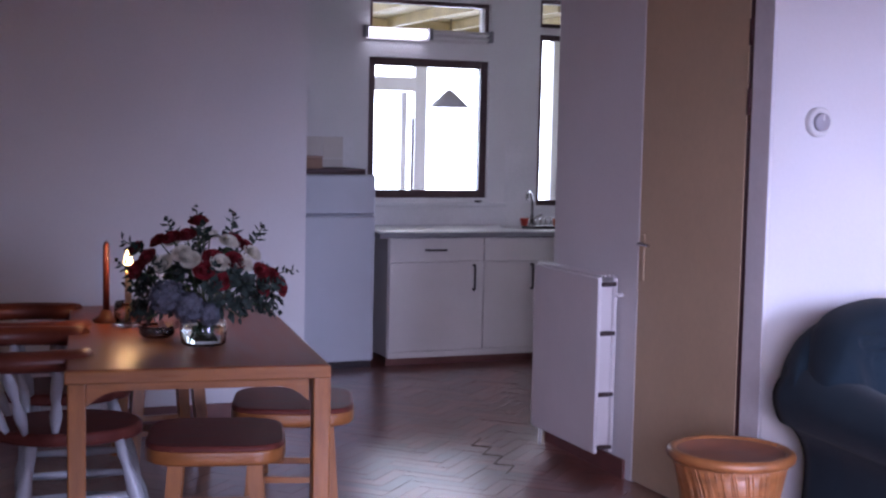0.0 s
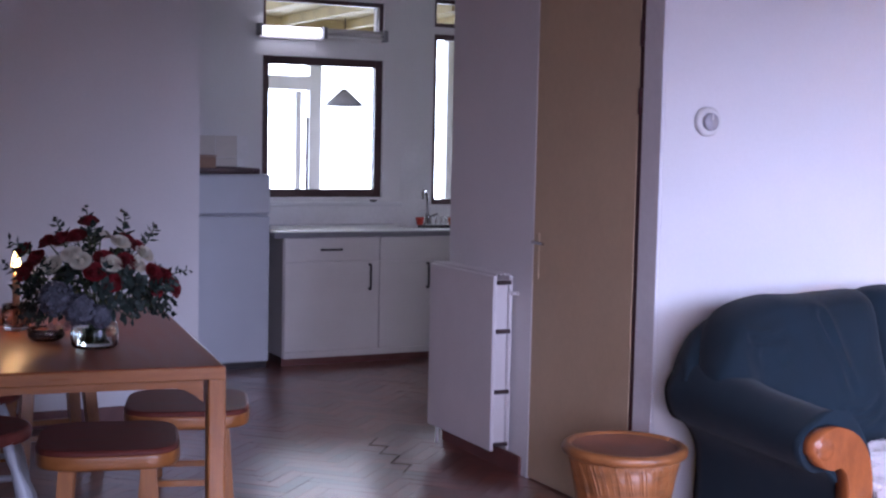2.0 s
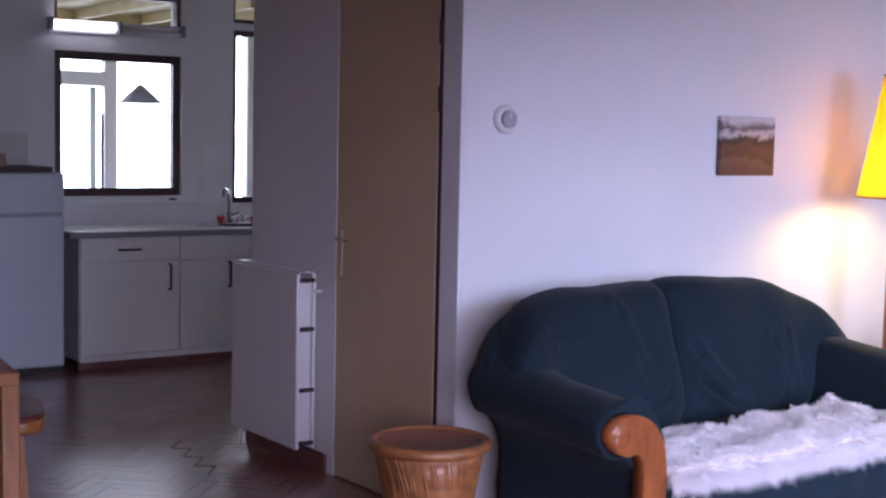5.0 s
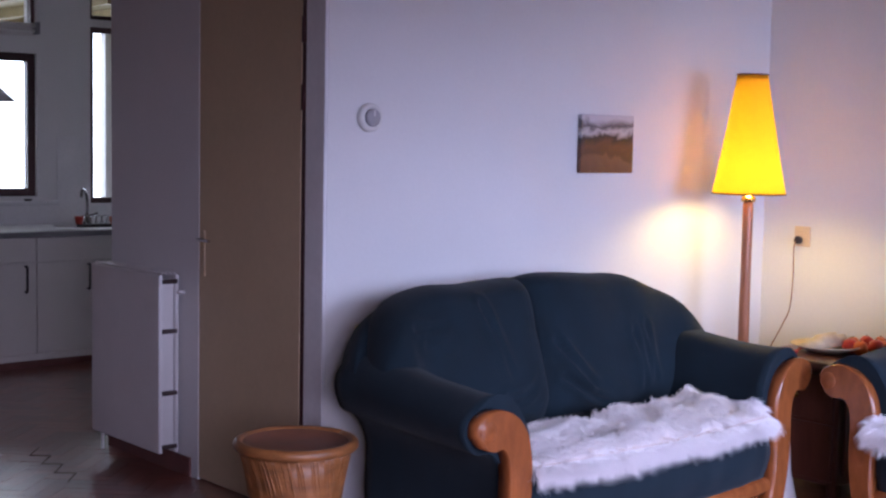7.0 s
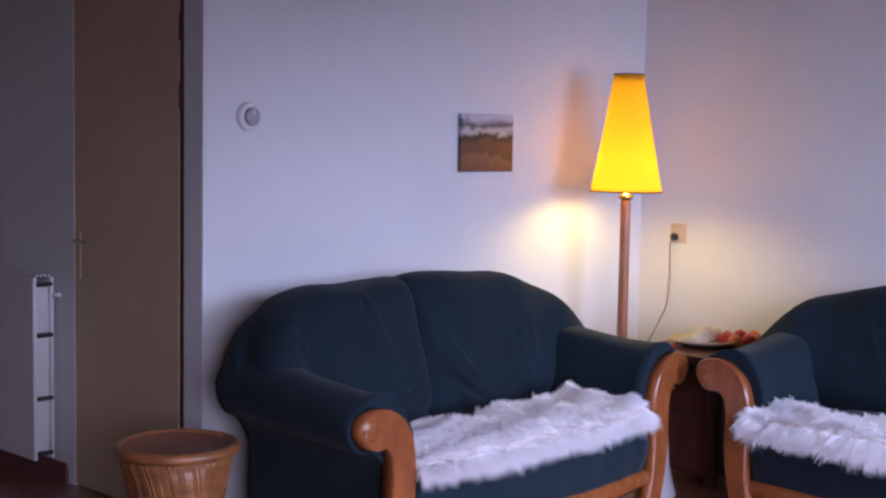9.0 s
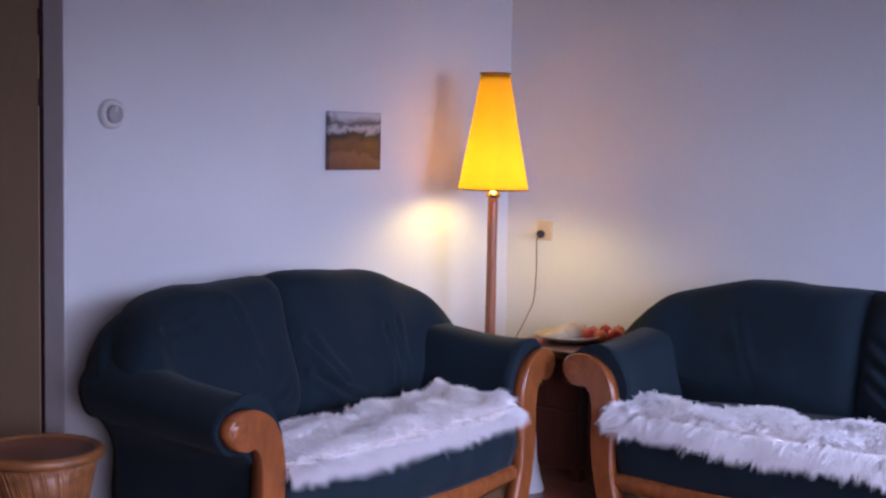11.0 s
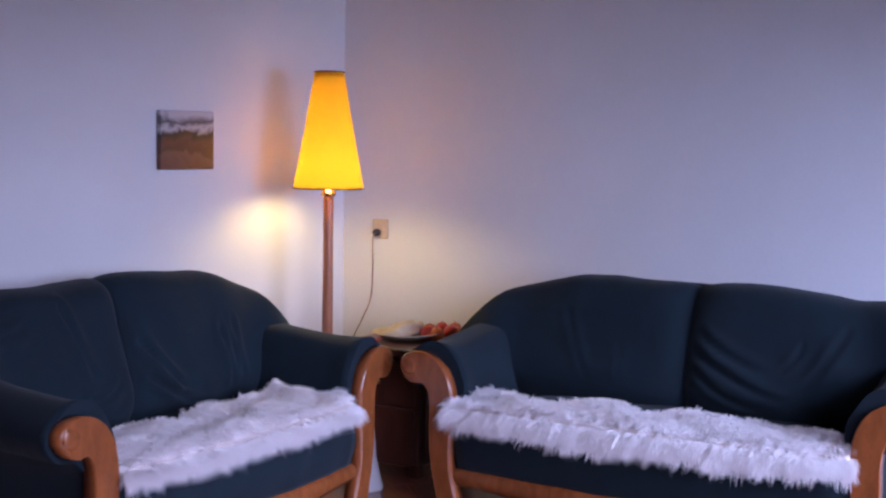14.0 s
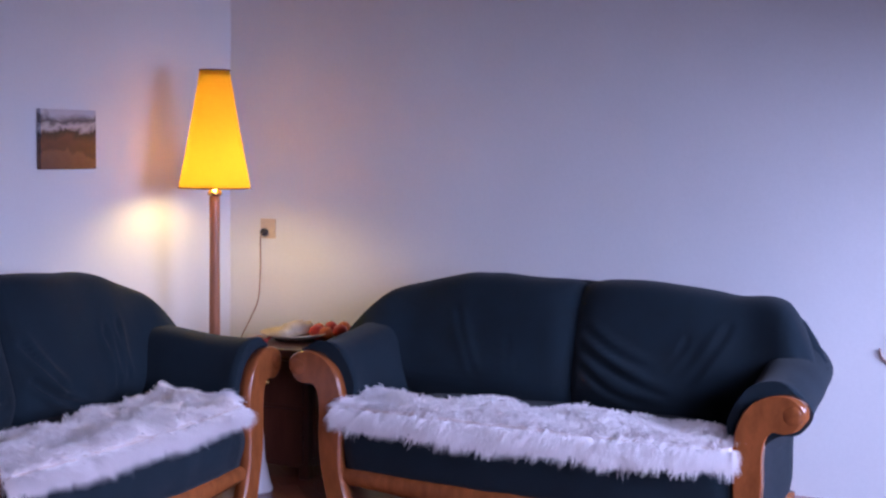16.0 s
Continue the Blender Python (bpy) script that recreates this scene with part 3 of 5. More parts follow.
# ---- wall fittings in the living room ----
st_ = thing("thermostat", pose(3.176, WALL_N, 1.586), "round white thermostat with grey dial on the wall", "thermostat")
rot_n = pose(0, 0, 0, 90, 0, 0)
part("ring", lathe([(0.001, 0), (0.056, 0), (0.056, 0.018), (0.050, 0.026), (0.038, 0.028), (0.036, 0.022), (0.001, 0.022)], 32), WHITE_PLASTIC, st_, "white ring", rot_n)
part("dial", lathe([(0.001, 0.022), (0.034, 0.022), (0.033, 0.036), (0.029, 0.040), (0.001, 0.041)], 28), DIAL_PLASTIC, st_, "grey dial", rot_n)
part("pointer", box(-0.003, 0.003, -0.043, -0.040, 0.006, 0.028), WHITE_PLASTIC, st_)
pic = thing("canvas_print", pose(4.53, WALL_N, 1.37), "small canvas print of a brown mountain path", "picture")
part("canvas", box(-0.175, 0.175, -0.028, -0.004, 0.0, 0.262, 0.003), PICTURE, pic)
part("stretcher_frame", box(-0.165, 0.165, -0.004, 0.0, 0.01, 0.25), CABINET_WOOD, pic)
sock = thing("wall_socket", pose(WALL_E, 3.87, 1.043), "white wall socket with dark plug and cord", "socket")
part("plate", box(-0.010, 0, -0.058, 0.034, -0.040, 0.062, 0.004), IVORY_PLASTIC, sock, "ivory socket plate")
part("socket_well", lathe([(0.001, 0.0), (0.030, 0.0), (0.032, 0.004), (0.026, 0.005), (0.001, 0.002)], 20), IVORY_PLASTIC, sock, "", pose(-0.010, -0.008, 0.006, 0, -90, 0))
part("plug", lathe([(0.001, 0), (0.019, 0), (0.021, 0.02), (0.012, 0.036), (0.001, 0.038)], 14), DARK_PLASTIC, sock, "dark plug", pose(-0.012, 0, -0.008, 0, -90, 0))
part("cord", rod(smooth_line([(-0.045, 0, -0.008), (-0.06, 0.0, -0.05), (-0.04, 0.012, -0.2), (-0.03, 0.032, -0.36), (-0.06, 0.060, -0.46), (-0.18, 0.06, -0.62), (-0.30, -0.02, -0.9)]), 0.0035, 6), CORD, sock, "thin brown cord")
hook = thing("cable_loop", pose(WALL_E, 0.735, 0.665), "loop of pale cable hanging on the wall", "cable")
part("loop", rod([(-0.012 - 0.006 * math.sin(a), 0.055 * math.cos(a), 0.055 * math.sin(a)) for a in [math.pi * 0.75 + k * 1.3 * math.pi / 20 for k in range(21)]], 0.005, 6), CORD, hook)
part("clip", box(-0.02, 0, -0.01, 0.01, 0.045, 0.068, 0.003), WHITE_PLASTIC, hook)

# ---- floor lamp in the corner ----
fl = thing("floor_lamp", pose(5.139, 3.735, 0), "floor lamp with tall lit orange conical shade", "lamp")
part("foot", lathe([(0.001, 0), (0.15, 0), (0.155, 0.012), (0.14, 0.028), (0.06, 0.04), (0.03, 0.07), (0.001, 0.07)], 32), POLE_WOOD, fl)
part("pole", lathe([(0.001, 0.06), (0.022, 0.06), (0.030, 0.20), (0.026, 0.6), (0.024, 1.0), (0.025, 1.22), (0.023, 1.245), (0.001, 1.245)], 18), POLE_WOOD, fl, "turned wooden pole")
part("collar", lathe([(0.001, 1.245), (0.031, 1.245), (0.035, 1.256), (0.031, 1.268), (0.020, 1.272), (0.014, 1.32), (0.001, 1.32)], 20), BRASS, fl, "brass collar")
part("shade", lathe([(0.168, 1.283), (0.165, 1.30), (0.142, 1.42), (0.105, 1.62), (0.075, 1.80), (0.070, 1.833), (0.068, 1.833), (0.073, 1.80), (0.103, 1.62), (0.140, 1.42), (0.163, 1.30), (0.166, 1.283)], 40, closed=True), SHADE, fl, "lit orange fabric shade")
part("lower_ring", rod([(0.169 * math.cos(a), 0.169 * math.sin(a), 1.283) for a in [k * 2 * math.pi / 40 for k in range(41)]], 0.004, 6), CARVED, fl, "brown trim ring")
part("upper_ring", rod([(0.071 * math.cos(a), 0.071 * math.sin(a), 1.833) for a in [k * 2 * math.pi / 32 for k in range(33)]], 0.004, 6), CARVED, fl, "brown trim ring")


# ---- sofas ----
def wrinkle(bm, amount, scale, seed):
    bmesh.ops.recalc_face_normals(bm, faces=bm.faces)
    bm.normal_update()
    for v in bm.verts:
        n1 = noise.noise(Vector((v.co.x * scale + seed, v.co.y * scale * 0.6, v.co.z * scale * 0.7 + v.co.x * 2)))
        n2 = noise.noise(Vector((v.co.x * scale * 1.6 + v.co.z * 3, v.co.y * 3, v.co.z * scale * 1.3 + seed)))
        v.co += v.normal * amount * (n1 + 0.45 * n2)


def rounded(points, z_like=False):
    return smooth_line(points + [points[0]], 4)[:-1]


def ease(loop, s, start, centre):
    """Draw a loop in towards its centre past start, so that the end is round."""
    if s <= start:
        return
    k = math.sqrt(max(0.0, 1 - 0.88 * ((s - start) / (1 - start)) ** 2))
    for p in loop:
        p.y = centre.y + (p.y - centre.y) * k
        p.z = centre.z + (p.z - centre.z) * k


def back_height(s):
    """The height of the back's crest at s, -1 at one end to 1 at the other."""
    a = abs(s)
    return 0.974 - 0.08 * a ** 2.2 - 0.16 * max(0, (a - 0.5) / 0.5) ** 2.2


def crease(bm, folds, corner):
    """Press folds into a cushion: each from (x0, z0) to (x1, z1), with a depth and a width."""
    bm.normal_update()
    shift = {}
    for v in bm.verts:
        if v.normal.y > 0.3:
            continue
        total = 0.0
        for x0, z0, x1, z1, depth, width in folds:
            dx, dz = x1 - x0, z1 - z0
            t = min(1, max(0, ((v.co.x - x0) * dx + (v.co.z - z0) * dz) / (dx * dx + dz * dz)))
            bend = 0.02 * math.sin(t * 3.1)
            d = math.hypot(v.co.x - x0 - dx * t, v.co.z - z0 - dz * t + bend)
            fade = math.sin(math.pi * min(1, 0.15 + t * 0.85))
            total += (2.0 if corner > 0 else 0.75) * fade * depth * (0.7 * math.exp(-((d - 1.9 * width) / (1.2 * width)) ** 2) - math.exp(-(d / width) ** 2))
        shift[v] = total
    for v, d in shift.items():
        v.co += v.normal * d


def shoulder(u, sides):
    """How far the crest rises or falls towards an end: (start, width, amount) for the -x and the +x side."""
    start, width, amount = sides[u > 0]
    t = min(1, max(0, (abs(u) - start) / width))
    return amount * t * t * (3 - 2 * t)


def sofa(name, half, m, label, splits, seed, folds, corner, sides):
    """half: from the middle to the middle of an arm. The front faces -y."""
    s = thing(name, m, label, "sofa", "sofa set")
    inner, low_crest = half - 0.13, 0.029 if corner < 0 else 0.0
    # base with its carved rail
    part("base", box(-half + 0.10, half - 0.10, 0.06, 0.80, 0.13, 0.30, 0.02), FABRIC, s)
    rail_loops = []
    for k in range(25):
        u = -1 + k / 12
        x, bow, drop = u * (half - 0.07), -0.03 * (1 - u * u), 0.022 * math.cos(u * math.pi)
        rail_loops.append([(x, 0.03 + bow, 0.105 - drop), (x, 0.008 + bow, 0.135 - drop), (x, 0.012 + bow, 0.180), (x, 0.03 + bow, 0.195), (x, 0.07 + bow, 0.195), (x, 0.07 + bow, 0.105 - drop)])
    part("front_rail", loft(rail_loops), CARVED, s, "carved varnished front rail")
    # seat cushion
    seat = []
    for k in range(31):
        u = -1 + k / 15
        x, e = u * (inner + 0.005), 1 - abs(u) ** 8 * 0.35
        mid = 1 - 0.06 * math.exp(-(u / 0.05) ** 2)
        bow = -0.035 * (1 - u * u)
        top_ = 0.25 + 0.20 * e * mid
        seat.append(rounded([Vector((x, 0.03 + bow, 0.19)), Vector((x, 0.004 + bow, 0.30)), Vector((x, 0.04 + bow, top_ - 0.01)), Vector((x, 0.22, top_ + 0.015)), Vector((x, 0.45, top_)), Vector((x, 0.60, top_ - 0.02)), Vector((x, 0.60, 0.24)), Vector((x, 0.3, 0.235))]))
    bm = loft(seat)
    wrinkle(bm, 0.006, 9, seed)
    part("seat_cushion", bm, FABRIC, s)
    # back shell, then soft back cushions
    shell = []
    for k in range(41):
        u = -1 + k / 20
        x, h = u * (half + (0.145 if u * corner > 0 and half < 0.85 else 0.10 if u * corner > 0 else 0.075)), back_height(u) - 0.012 - low_crest + shoulder(u, sides)
        wrap = -0.07 * max(0, (abs(u) - 0.72) / 0.28) ** 2
        low = u * (half - 0.12)
        shell.append(rounded([Vector((low, 0.62, 0.30)), Vector((low, 0.64, 0.50)), Vector((x, 0.67 + wrap, 0.645)), Vector((x, 0.72 + wrap, h - 0.06)), Vector((x, 0.78 + wrap, h)), Vector((x, 0.86 + wrap, h - 0.04)), Vector((x, 0.90 + wrap, h - 0.14)), Vector(((low + x) / 2, 0.89, 0.60)), Vector((low, 0.88, 0.50)), Vector((low, 0.88, 0.12)), Vector((low, 0.70, 0.12))]))
        ease(shell[-1], abs(u), 0.86, Vector((x, 0.74 + wrap, 0.66)))
    bm = loft(shell)
    wrinkle(bm, 0.005, 6, seed + 3)
    part("back_shell", bm, FABRIC, s)
    edges = [-1.0, *splits, 1.0]
    for c, (a, b) in enumerate(zip(edges, edges[1:])):
        loops = []
        for k in range(29):
            q = -1 + k / 14
            u = (a + b) / 2 + q * (b - a) / 2
            x = u * (half + 0.06 + 0.025 * (u * corner > 0) + 0.075 * max(0, u * corner) ** 2)
            h = back_height(u * (0.96 - 0.07 * max(0, u * corner))) + 0.006 - low_crest + shoulder(u, sides) + 0.007 * math.sin(u * 9.0 + seed)
            puff = (1 - abs(q) ** 9)
            zb = 0.42 + 0.16 * max(0, (abs(u) - 0.70) / 0.30)
            wrap = -0.17 * max(0, (abs(u) - 0.70) / 0.30) ** 2
            fy = 0.555 - 0.055 * puff + wrap
            top_ = h - 0.030 * (1 - puff)
            loops.append(rounded([Vector((x, fy + 0.02, zb)), Vector((x, fy - 0.015, 0.52 + (zb - 0.42) * 0.6)), Vector((x, fy + 0.02, 0.66)), Vector((x, fy + 0.08, top_ - 0.08)), Vector((x, fy + 0.14, top_ - 0.01)), Vector((x, 0.755 + wrap, top_)), Vector((x, 0.82 + wrap, top_ - 0.05)), Vector((x, 0.80 + wrap, top_ - 0.2)), Vector((x, 0.72 + wrap, zb))]))
            ease(loops[-1], abs(u), 0.84, Vector((x, 0.70 + wrap, 0.64)))
        bm = loft(loops)
        bmesh.ops.subdivide_edges(bm, edges=[e for e in bm.edges if len(e.link_faces) == 2 and all(len(f.verts) == 4 for f in e.link_faces)], cuts=2, use_grid_fill=True)
        wrinkle(bm, 0.010, 4.5, seed + 7 * c + 11)
        crease(bm, folds[c], corner)
        for f in bm.faces:
            f.smooth = True
        part("back_cushion", bm, FABRIC, s)
    # rolled arms with carved fronts
    for side in (-1, 1):
        loops = []
        for k in range(17):
            t = k / 16
            y = 0.035 + t * 0.74
            rise = 0.065 * t ** 1.4
            swell = 1 + 0.04 * t ** 3
            tap = 0.055 * t if side != corner else 0.0
            cx = side * (half - tap)
            def P(dx, z):
                return Vector((cx + side * dx, y, z))
            lip = 0.018 * math.exp(-t * 9)
            loops.append(rounded([P(-0.125, 0.16), P(-0.13, 0.42), P(-0.125 - lip, 0.55), P(-0.07, 0.655 + rise + lip), P(0.02, 0.685 + rise + lip), P(0.09 * swell, 0.665 + rise), P(0.138 * swell + lip, 0.60 + rise * 0.7), P(0.11 * swell, 0.525 + rise * 0.4), P(0.025 + tap * 0.4, 0.505), P(-0.042 + tap * 0.8, 0.40), P(-0.052 + tap * 0.8, 0.14), P(-0.07, 0.12)]))
        bm = loft(loops)
        wrinkle(bm, 0.007, 8, seed + 20 + side)
        part("arm", bm, FABRIC, s)
        # the carved front: a bulb outside, an arch over the top, a leg down inside
        o = [(0.140, 0.585), (0.138, 0.620), (0.110, 0.648), (0.060, 0.662), (0.000, 0.652), (-0.055, 0.620), (-0.095, 0.565), (-0.115, 0.49), (-0.118, 0.40), (-0.110, 0.30), (-0.112, 0.20), (-0.130, 0.12), (-0.158, 0.03), (-0.150, 0.0), (-0.075, 0.0), (-0.065, 0.03), (-0.042, 0.12), (-0.020, 0.22), (-0.010, 0.33), (-0.012, 0.43), (-0.002, 0.50), (0.028, 0.535), (0.070, 0.532), (0.110, 0.545)]
        ring = [Vector((side * half + side * x, 0, z)) for x, z in o]
        ring = smooth_line(ring + [ring[0]], 3)[:-1]
        cen = [Vector((side * half + side * (x * 0.90 - 0.002), 0, 0.004 + z * 0.99)) for x, z in o]
        cen = smooth_line(cen + [cen[0]], 3)[:-1]
        bm = loft([[p + Vector((0, 0.045, 0)) for p in ring], [p + Vector((0, 0.004, 0)) for p in ring], [p + Vector((0, -0.012, 0)) for p in cen]])
        part("arm_front", bm, CARVED, s, "carved varnished wooden arm front")
        part("scroll_boss", lathe([(0.001, 0.007), (0.020, 0.006), (0.032, 0.003), (0.036, 0.0), (0.001, 0.0)], 18), CARVED, s, "round carved boss", pose(side * (half + 0.092), -0.010, 0.597, 90, 0, 0))
    for x in (-half + 0.09, half - 0.09):
        part("back_foot", lathe([(0.001, 0), (0.03, 0), (0.04, 0.06), (0.045, 0.13), (0.001, 0.13)], 12), CARVED, s, "turned wooden foot", pose(x, 0.78, 0))
    return s


sofa("two_seat_sofa", 0.805, pose(3.69, 3.006, 0, 0, 0, 1.5), "dark navy two-seat sofa with carved wooden arms", [-0.04], 1.0, [[(-0.70, 0.84, -0.52, 0.86, 0.010, 0.012), (-0.66, 0.78, -0.50, 0.79, 0.008, 0.012), (-0.36, 0.90, -0.24, 0.62, 0.012, 0.014), (-0.30, 0.56, -0.12, 0.60, 0.010, 0.013)], [(0.02, 0.74, 0.20, 0.54, 0.020, 0.014), (0.03, 0.60, 0.30, 0.47, 0.016, 0.012), (0.48, 0.74, 0.50, 0.50, 0.012, 0.013), (0.56, 0.76, 0.57, 0.52, 0.010, 0.012)]], 1, ((0.6, 0.3, 0.018), (0.5, 0.45, -0.045)))
sofa("three_seat_sofa", 0.90, pose(4.53, 1.885, 0, 0, 0, -90), "dark navy long sofa with carved wooden arms", [-0.02], 31.0, [[(-0.55, 0.80, -0.42, 0.52, 0.010, 0.014), (-0.30, 0.70, -0.28, 0.50, 0.006, 0.014)], [(0.04, 0.76, 0.34, 0.62, 0.022, 0.014), (0.03, 0.68, 0.42, 0.52, 0.024, 0.015), (0.04, 0.60, 0.30, 0.48, 0.018, 0.013), (0.46, 0.74, 0.36, 0.62, 0.014, 0.013), (0.62, 0.80, 0.46, 0.56, 0.014, 0.016)]], -1, ((0.6, 0.3, 0.0), (0.6, 0.28, 0.058)))


# ---- sheepskins on the seats ----
def sheepskin(name, m, length, depth, front_drop, label, seed, tufts, rise, taper):
    """A fleece over a seat: x along the seat, y from its front edge to the back; it hangs over the front."""
    rng = np.random.default_rng(seed)
    t_ = thing(name, m, label, "sheepskin", "sheepskins")

    def surface(u, v):
        """u: 0..1 along, v: -1..0 on the hanging front, 0..1 over the seat."""
        edge = 0.03 * np.sin(u * 17 + seed) + 0.02 * np.sin(u * 41 + 2 * seed)
        x = (u - 0.5) * length
        bow = -0.035 * (1 - (2 * u - 1) ** 2)
        lump = 0.012 * np.sin(u * 23 + v * 5 + seed) + 0.010 * np.sin(u * 9 - v * 11)
        lump = lump + rise * np.exp(-((u - 0.90) / 0.035) ** 2 - ((v - 1.0) / 0.25) ** 2)
        y = np.where(v > 0, -0.012 + bow + v * (depth + edge) * (1 - taper * np.abs(2 * u - 1) ** 3), -0.022 + bow + 0.01 * v)
        z = np.where(v > 0, 0.474 + lump * np.minimum(1, v * 3 + 0.4) - 0.02 * (1 - np.minimum(1, v * 6)), 0.455 + v * (front_drop + edge * 0.25))
        return x, y, z
    nu, nv = 60, 24
    verts, faces = [], []
    for i in range(nu + 1):
        for j in range(nv + 1):
            v = -1 + 2 * j / nv
            x, y, z = surface(np.array(i / nu), np.array(v))
            verts.append((float(x), float(y), float(z)))
    for i in range(nu):
        for j in range(nv):
            a = i * (nv + 1) + j
            faces.append((a, a + 1, a + nv + 2, a + nv + 1))
    hide = part("hide", solid(verts, faces, True), HIDE, t_, "pale brownish hide")
    sol = hide.modifiers.new("thickness", "SOLIDIFY")
    sol.thickness = 0.008
    # wool: locks whose hairs lean together and meet near one tip
    locks = tufts // 10
    lu, lv = rng.random(locks), rng.random(locks) * 2 - 1
    lv = np.where((lv < 0) & (rng.random(locks) < 0.55), rng.random(locks), lv)
    lang = rng.uniform(0, 2 * np.pi, locks)
    hang = lv < 0.06
    out = np.where(np.abs(lu - 0.5) > 0.47, np.sign(lu - 0.5) * 1.2, 0)
    llean = np.stack([0.75 * np.cos(lang) + out, np.where(hang, -0.55 - 0.35 * rng.random(locks), 0.6 * np.sin(lang) - 0.35), np.where(hang, -0.75 + 0.35 * rng.standard_normal(locks), 0.30 + 0.75 * rng.random(locks))], 1)
    llen = np.where(hang, rng.uniform(0.022, 0.064, locks), rng.uniform(0.022, 0.058, locks))
    which = np.arange(tufts) % locks
    u = np.clip(lu[which] + rng.normal(0, 0.007, tufts) / length, 0, 1)
    v = np.clip(lv[which] + rng.normal(0, 0.020, tufts), -1, 1)
    x, y, z = surface(u, v)
    L = llen[which] * rng.uniform(0.75, 1.15, tufts)
    lean = llean[which] + 0.18 * rng.standard_normal((tufts, 3))
    lean /= np.linalg.norm(lean, axis=1)[:, None]
    base = np.stack([x, y, z], 1)
    sidev = np.cross(lean, np.array([0.3, -1.0, 0.4]))
    sidev /= np.linalg.norm(sidev, axis=1)[:, None]
    w = rng.uniform(0.0011, 0.0026, tufts)[:, None]
    bend = np.stack([0 * L, -0.008 + 0 * L, -0.35 * L], 1)
    mid = base + lean * (L * 0.55)[:, None]
    tip = base + lean * L[:, None] + bend
    pts = np.stack([base - sidev * w, base + sidev * w, mid + sidev * w * 0.9, mid - sidev * w * 0.9, tip], 1).reshape(-1, 3)
    k = np.arange(tufts) * 5
    fc = [f for a in k.tolist() for f in ((a, a + 1, a + 2, a + 3), (a + 3, a + 2, a + 4))]
    me = bpy.data.meshes.new("fur")
    me.from_pydata(pts.tolist(), [], fc)
    me.materials.append(FUR)
    fur = new("fur", me)
    fur.parent = t_
    tagged(fur, "long white woolly locks", kind="stuff")
    return t_


sheepskin("sheepskin_throw", pose(3.67, 3.005, 0, 0, 0, 1.5), 1.29, 0.365, 0.018, "shaggy white sheepskin lying over the sofa seat", 3, 74000, 0.06, 0.05)
sheepskin("sheepskin_throw", pose(4.53, 1.885, 0, 0, 0, -90), 1.58, 0.270, 0.050, "long shaggy white sheepskin over the long sofa seat", 8, 86000, 0.0, 0.40)

# ---- side table in the corner and what stands on it ----
tb = thing("corner_cabinet", pose(5.20, 3.30, 0), "dark brown wooden side table with a drawer", "side table")
part("top", box(-0.30, 0.34, -0.26, 0.24, 0.555, 0.59, 0.006), CABINET_WOOD, tb)
part("carcass", box(-0.24, 0.30, -0.20, 0.22, 0.05, 0.555, 0.004), CABINET_WOOD, tb)
part("drawer_front", box(-0.255, -0.24, -0.18, 0.20, 0.33, 0.53, 0.004), CABINET_WOOD, tb)
part("door", box(-0.255, -0.24, -0.18, 0.20, 0.07, 0.315, 0.004), CABINET_WOOD, tb)
part("side_panel", box(-0.20, 0.26, -0.212, -0.20, 0.09, 0.52, 0.004), CABINET_WOOD, tb)
for x in (-0.22, 0.28):
    for y in (-0.18, 0.20):
        part("leg", box(x - 0.025, x + 0.025, y - 0.025, y + 0.025, 0, 0.06, 0.004), CABINET_WOOD, tb)
part("drawer_knob", lathe([(0.001, 0), (0.012, 0), (0.016, 0.015), (0.001, 0.02)], 12), BRASS, tb, "brass knob", pose(-0.255, 0.0, 0.43, 0, -90, 0))
vase2 = thing("floor_vase", pose(4.706, 3.198, 0), "slender white ceramic floor vase", "vase")
part("body", lathe([(0.001, 0), (0.066, 0), (0.070, 0.012), (0.058, 0.05), (0.038, 0.14), (0.029, 0.26), (0.024, 0.40), (0.027, 0.50), (0.023, 0.50), (0.018, 0.40), (0.001, 0.32)], 28), CERAMIC, vase2)
dishb = thing("serving_dish", pose(5.20, 3.32, 0.59), "cream oval dish with a folded cloth", "dish")
part("dish", lathe([(0.001, 0), (0.08, 0), (0.14, 0.022), (0.165, 0.034), (0.160, 0.036), (0.13, 0.024), (0.07, 0.008), (0.001, 0.008)], 28), CREAM, dishb)
cl = []
for k in range(13):
    u = -1 + k / 6
    hgt = 0.025 + 0.04 * (1 - u * u) + 0.008 * math.sin(k * 2.1)
    cl.append([Vector((u * 0.15, -0.06, 0.03)), Vector((u * 0.15, -0.02, 0.02 + hgt)), Vector((u * 0.15, 0.03, 0.015 + hgt * 0.9)), Vector((u * 0.15, 0.07, 0.03))])
part("cloth", loft(cl), CREAM, dishb, "folded cream cloth")
rng = random.Random(5)
for k in range(7):
    a = k * 2 * math.pi / 7
    r = rng.uniform(0.026, 0.036)
    fruit = thing("fruit", pose(5.33 + 0.11 * math.cos(a), 3.20 + 0.06 * math.sin(a), 0.59), "small ripe red-orange fruit on the side table", "fruit", "fruits")
    part("flesh", lathe([(0.001, 0.004), (r * 0.5, 0.0), (r * 0.9, r * 0.45), (r, r * 0.95), (r * 0.85, r * 1.5), (r * 0.4, r * 1.85), (0.001, r * 1.75)], 16), (ORANGE, RED_FRUIT)[k % 2], fruit)
    part("stalk", rod([(0, 0, r * 1.7), (0.003, 0.002, r * 1.7 + 0.012)], 0.002, 5), STEM, fruit)
sp = thing("ladle", pose(5.02, 3.38, 0.59), "red wooden spoon lying on the side table", "spoon")
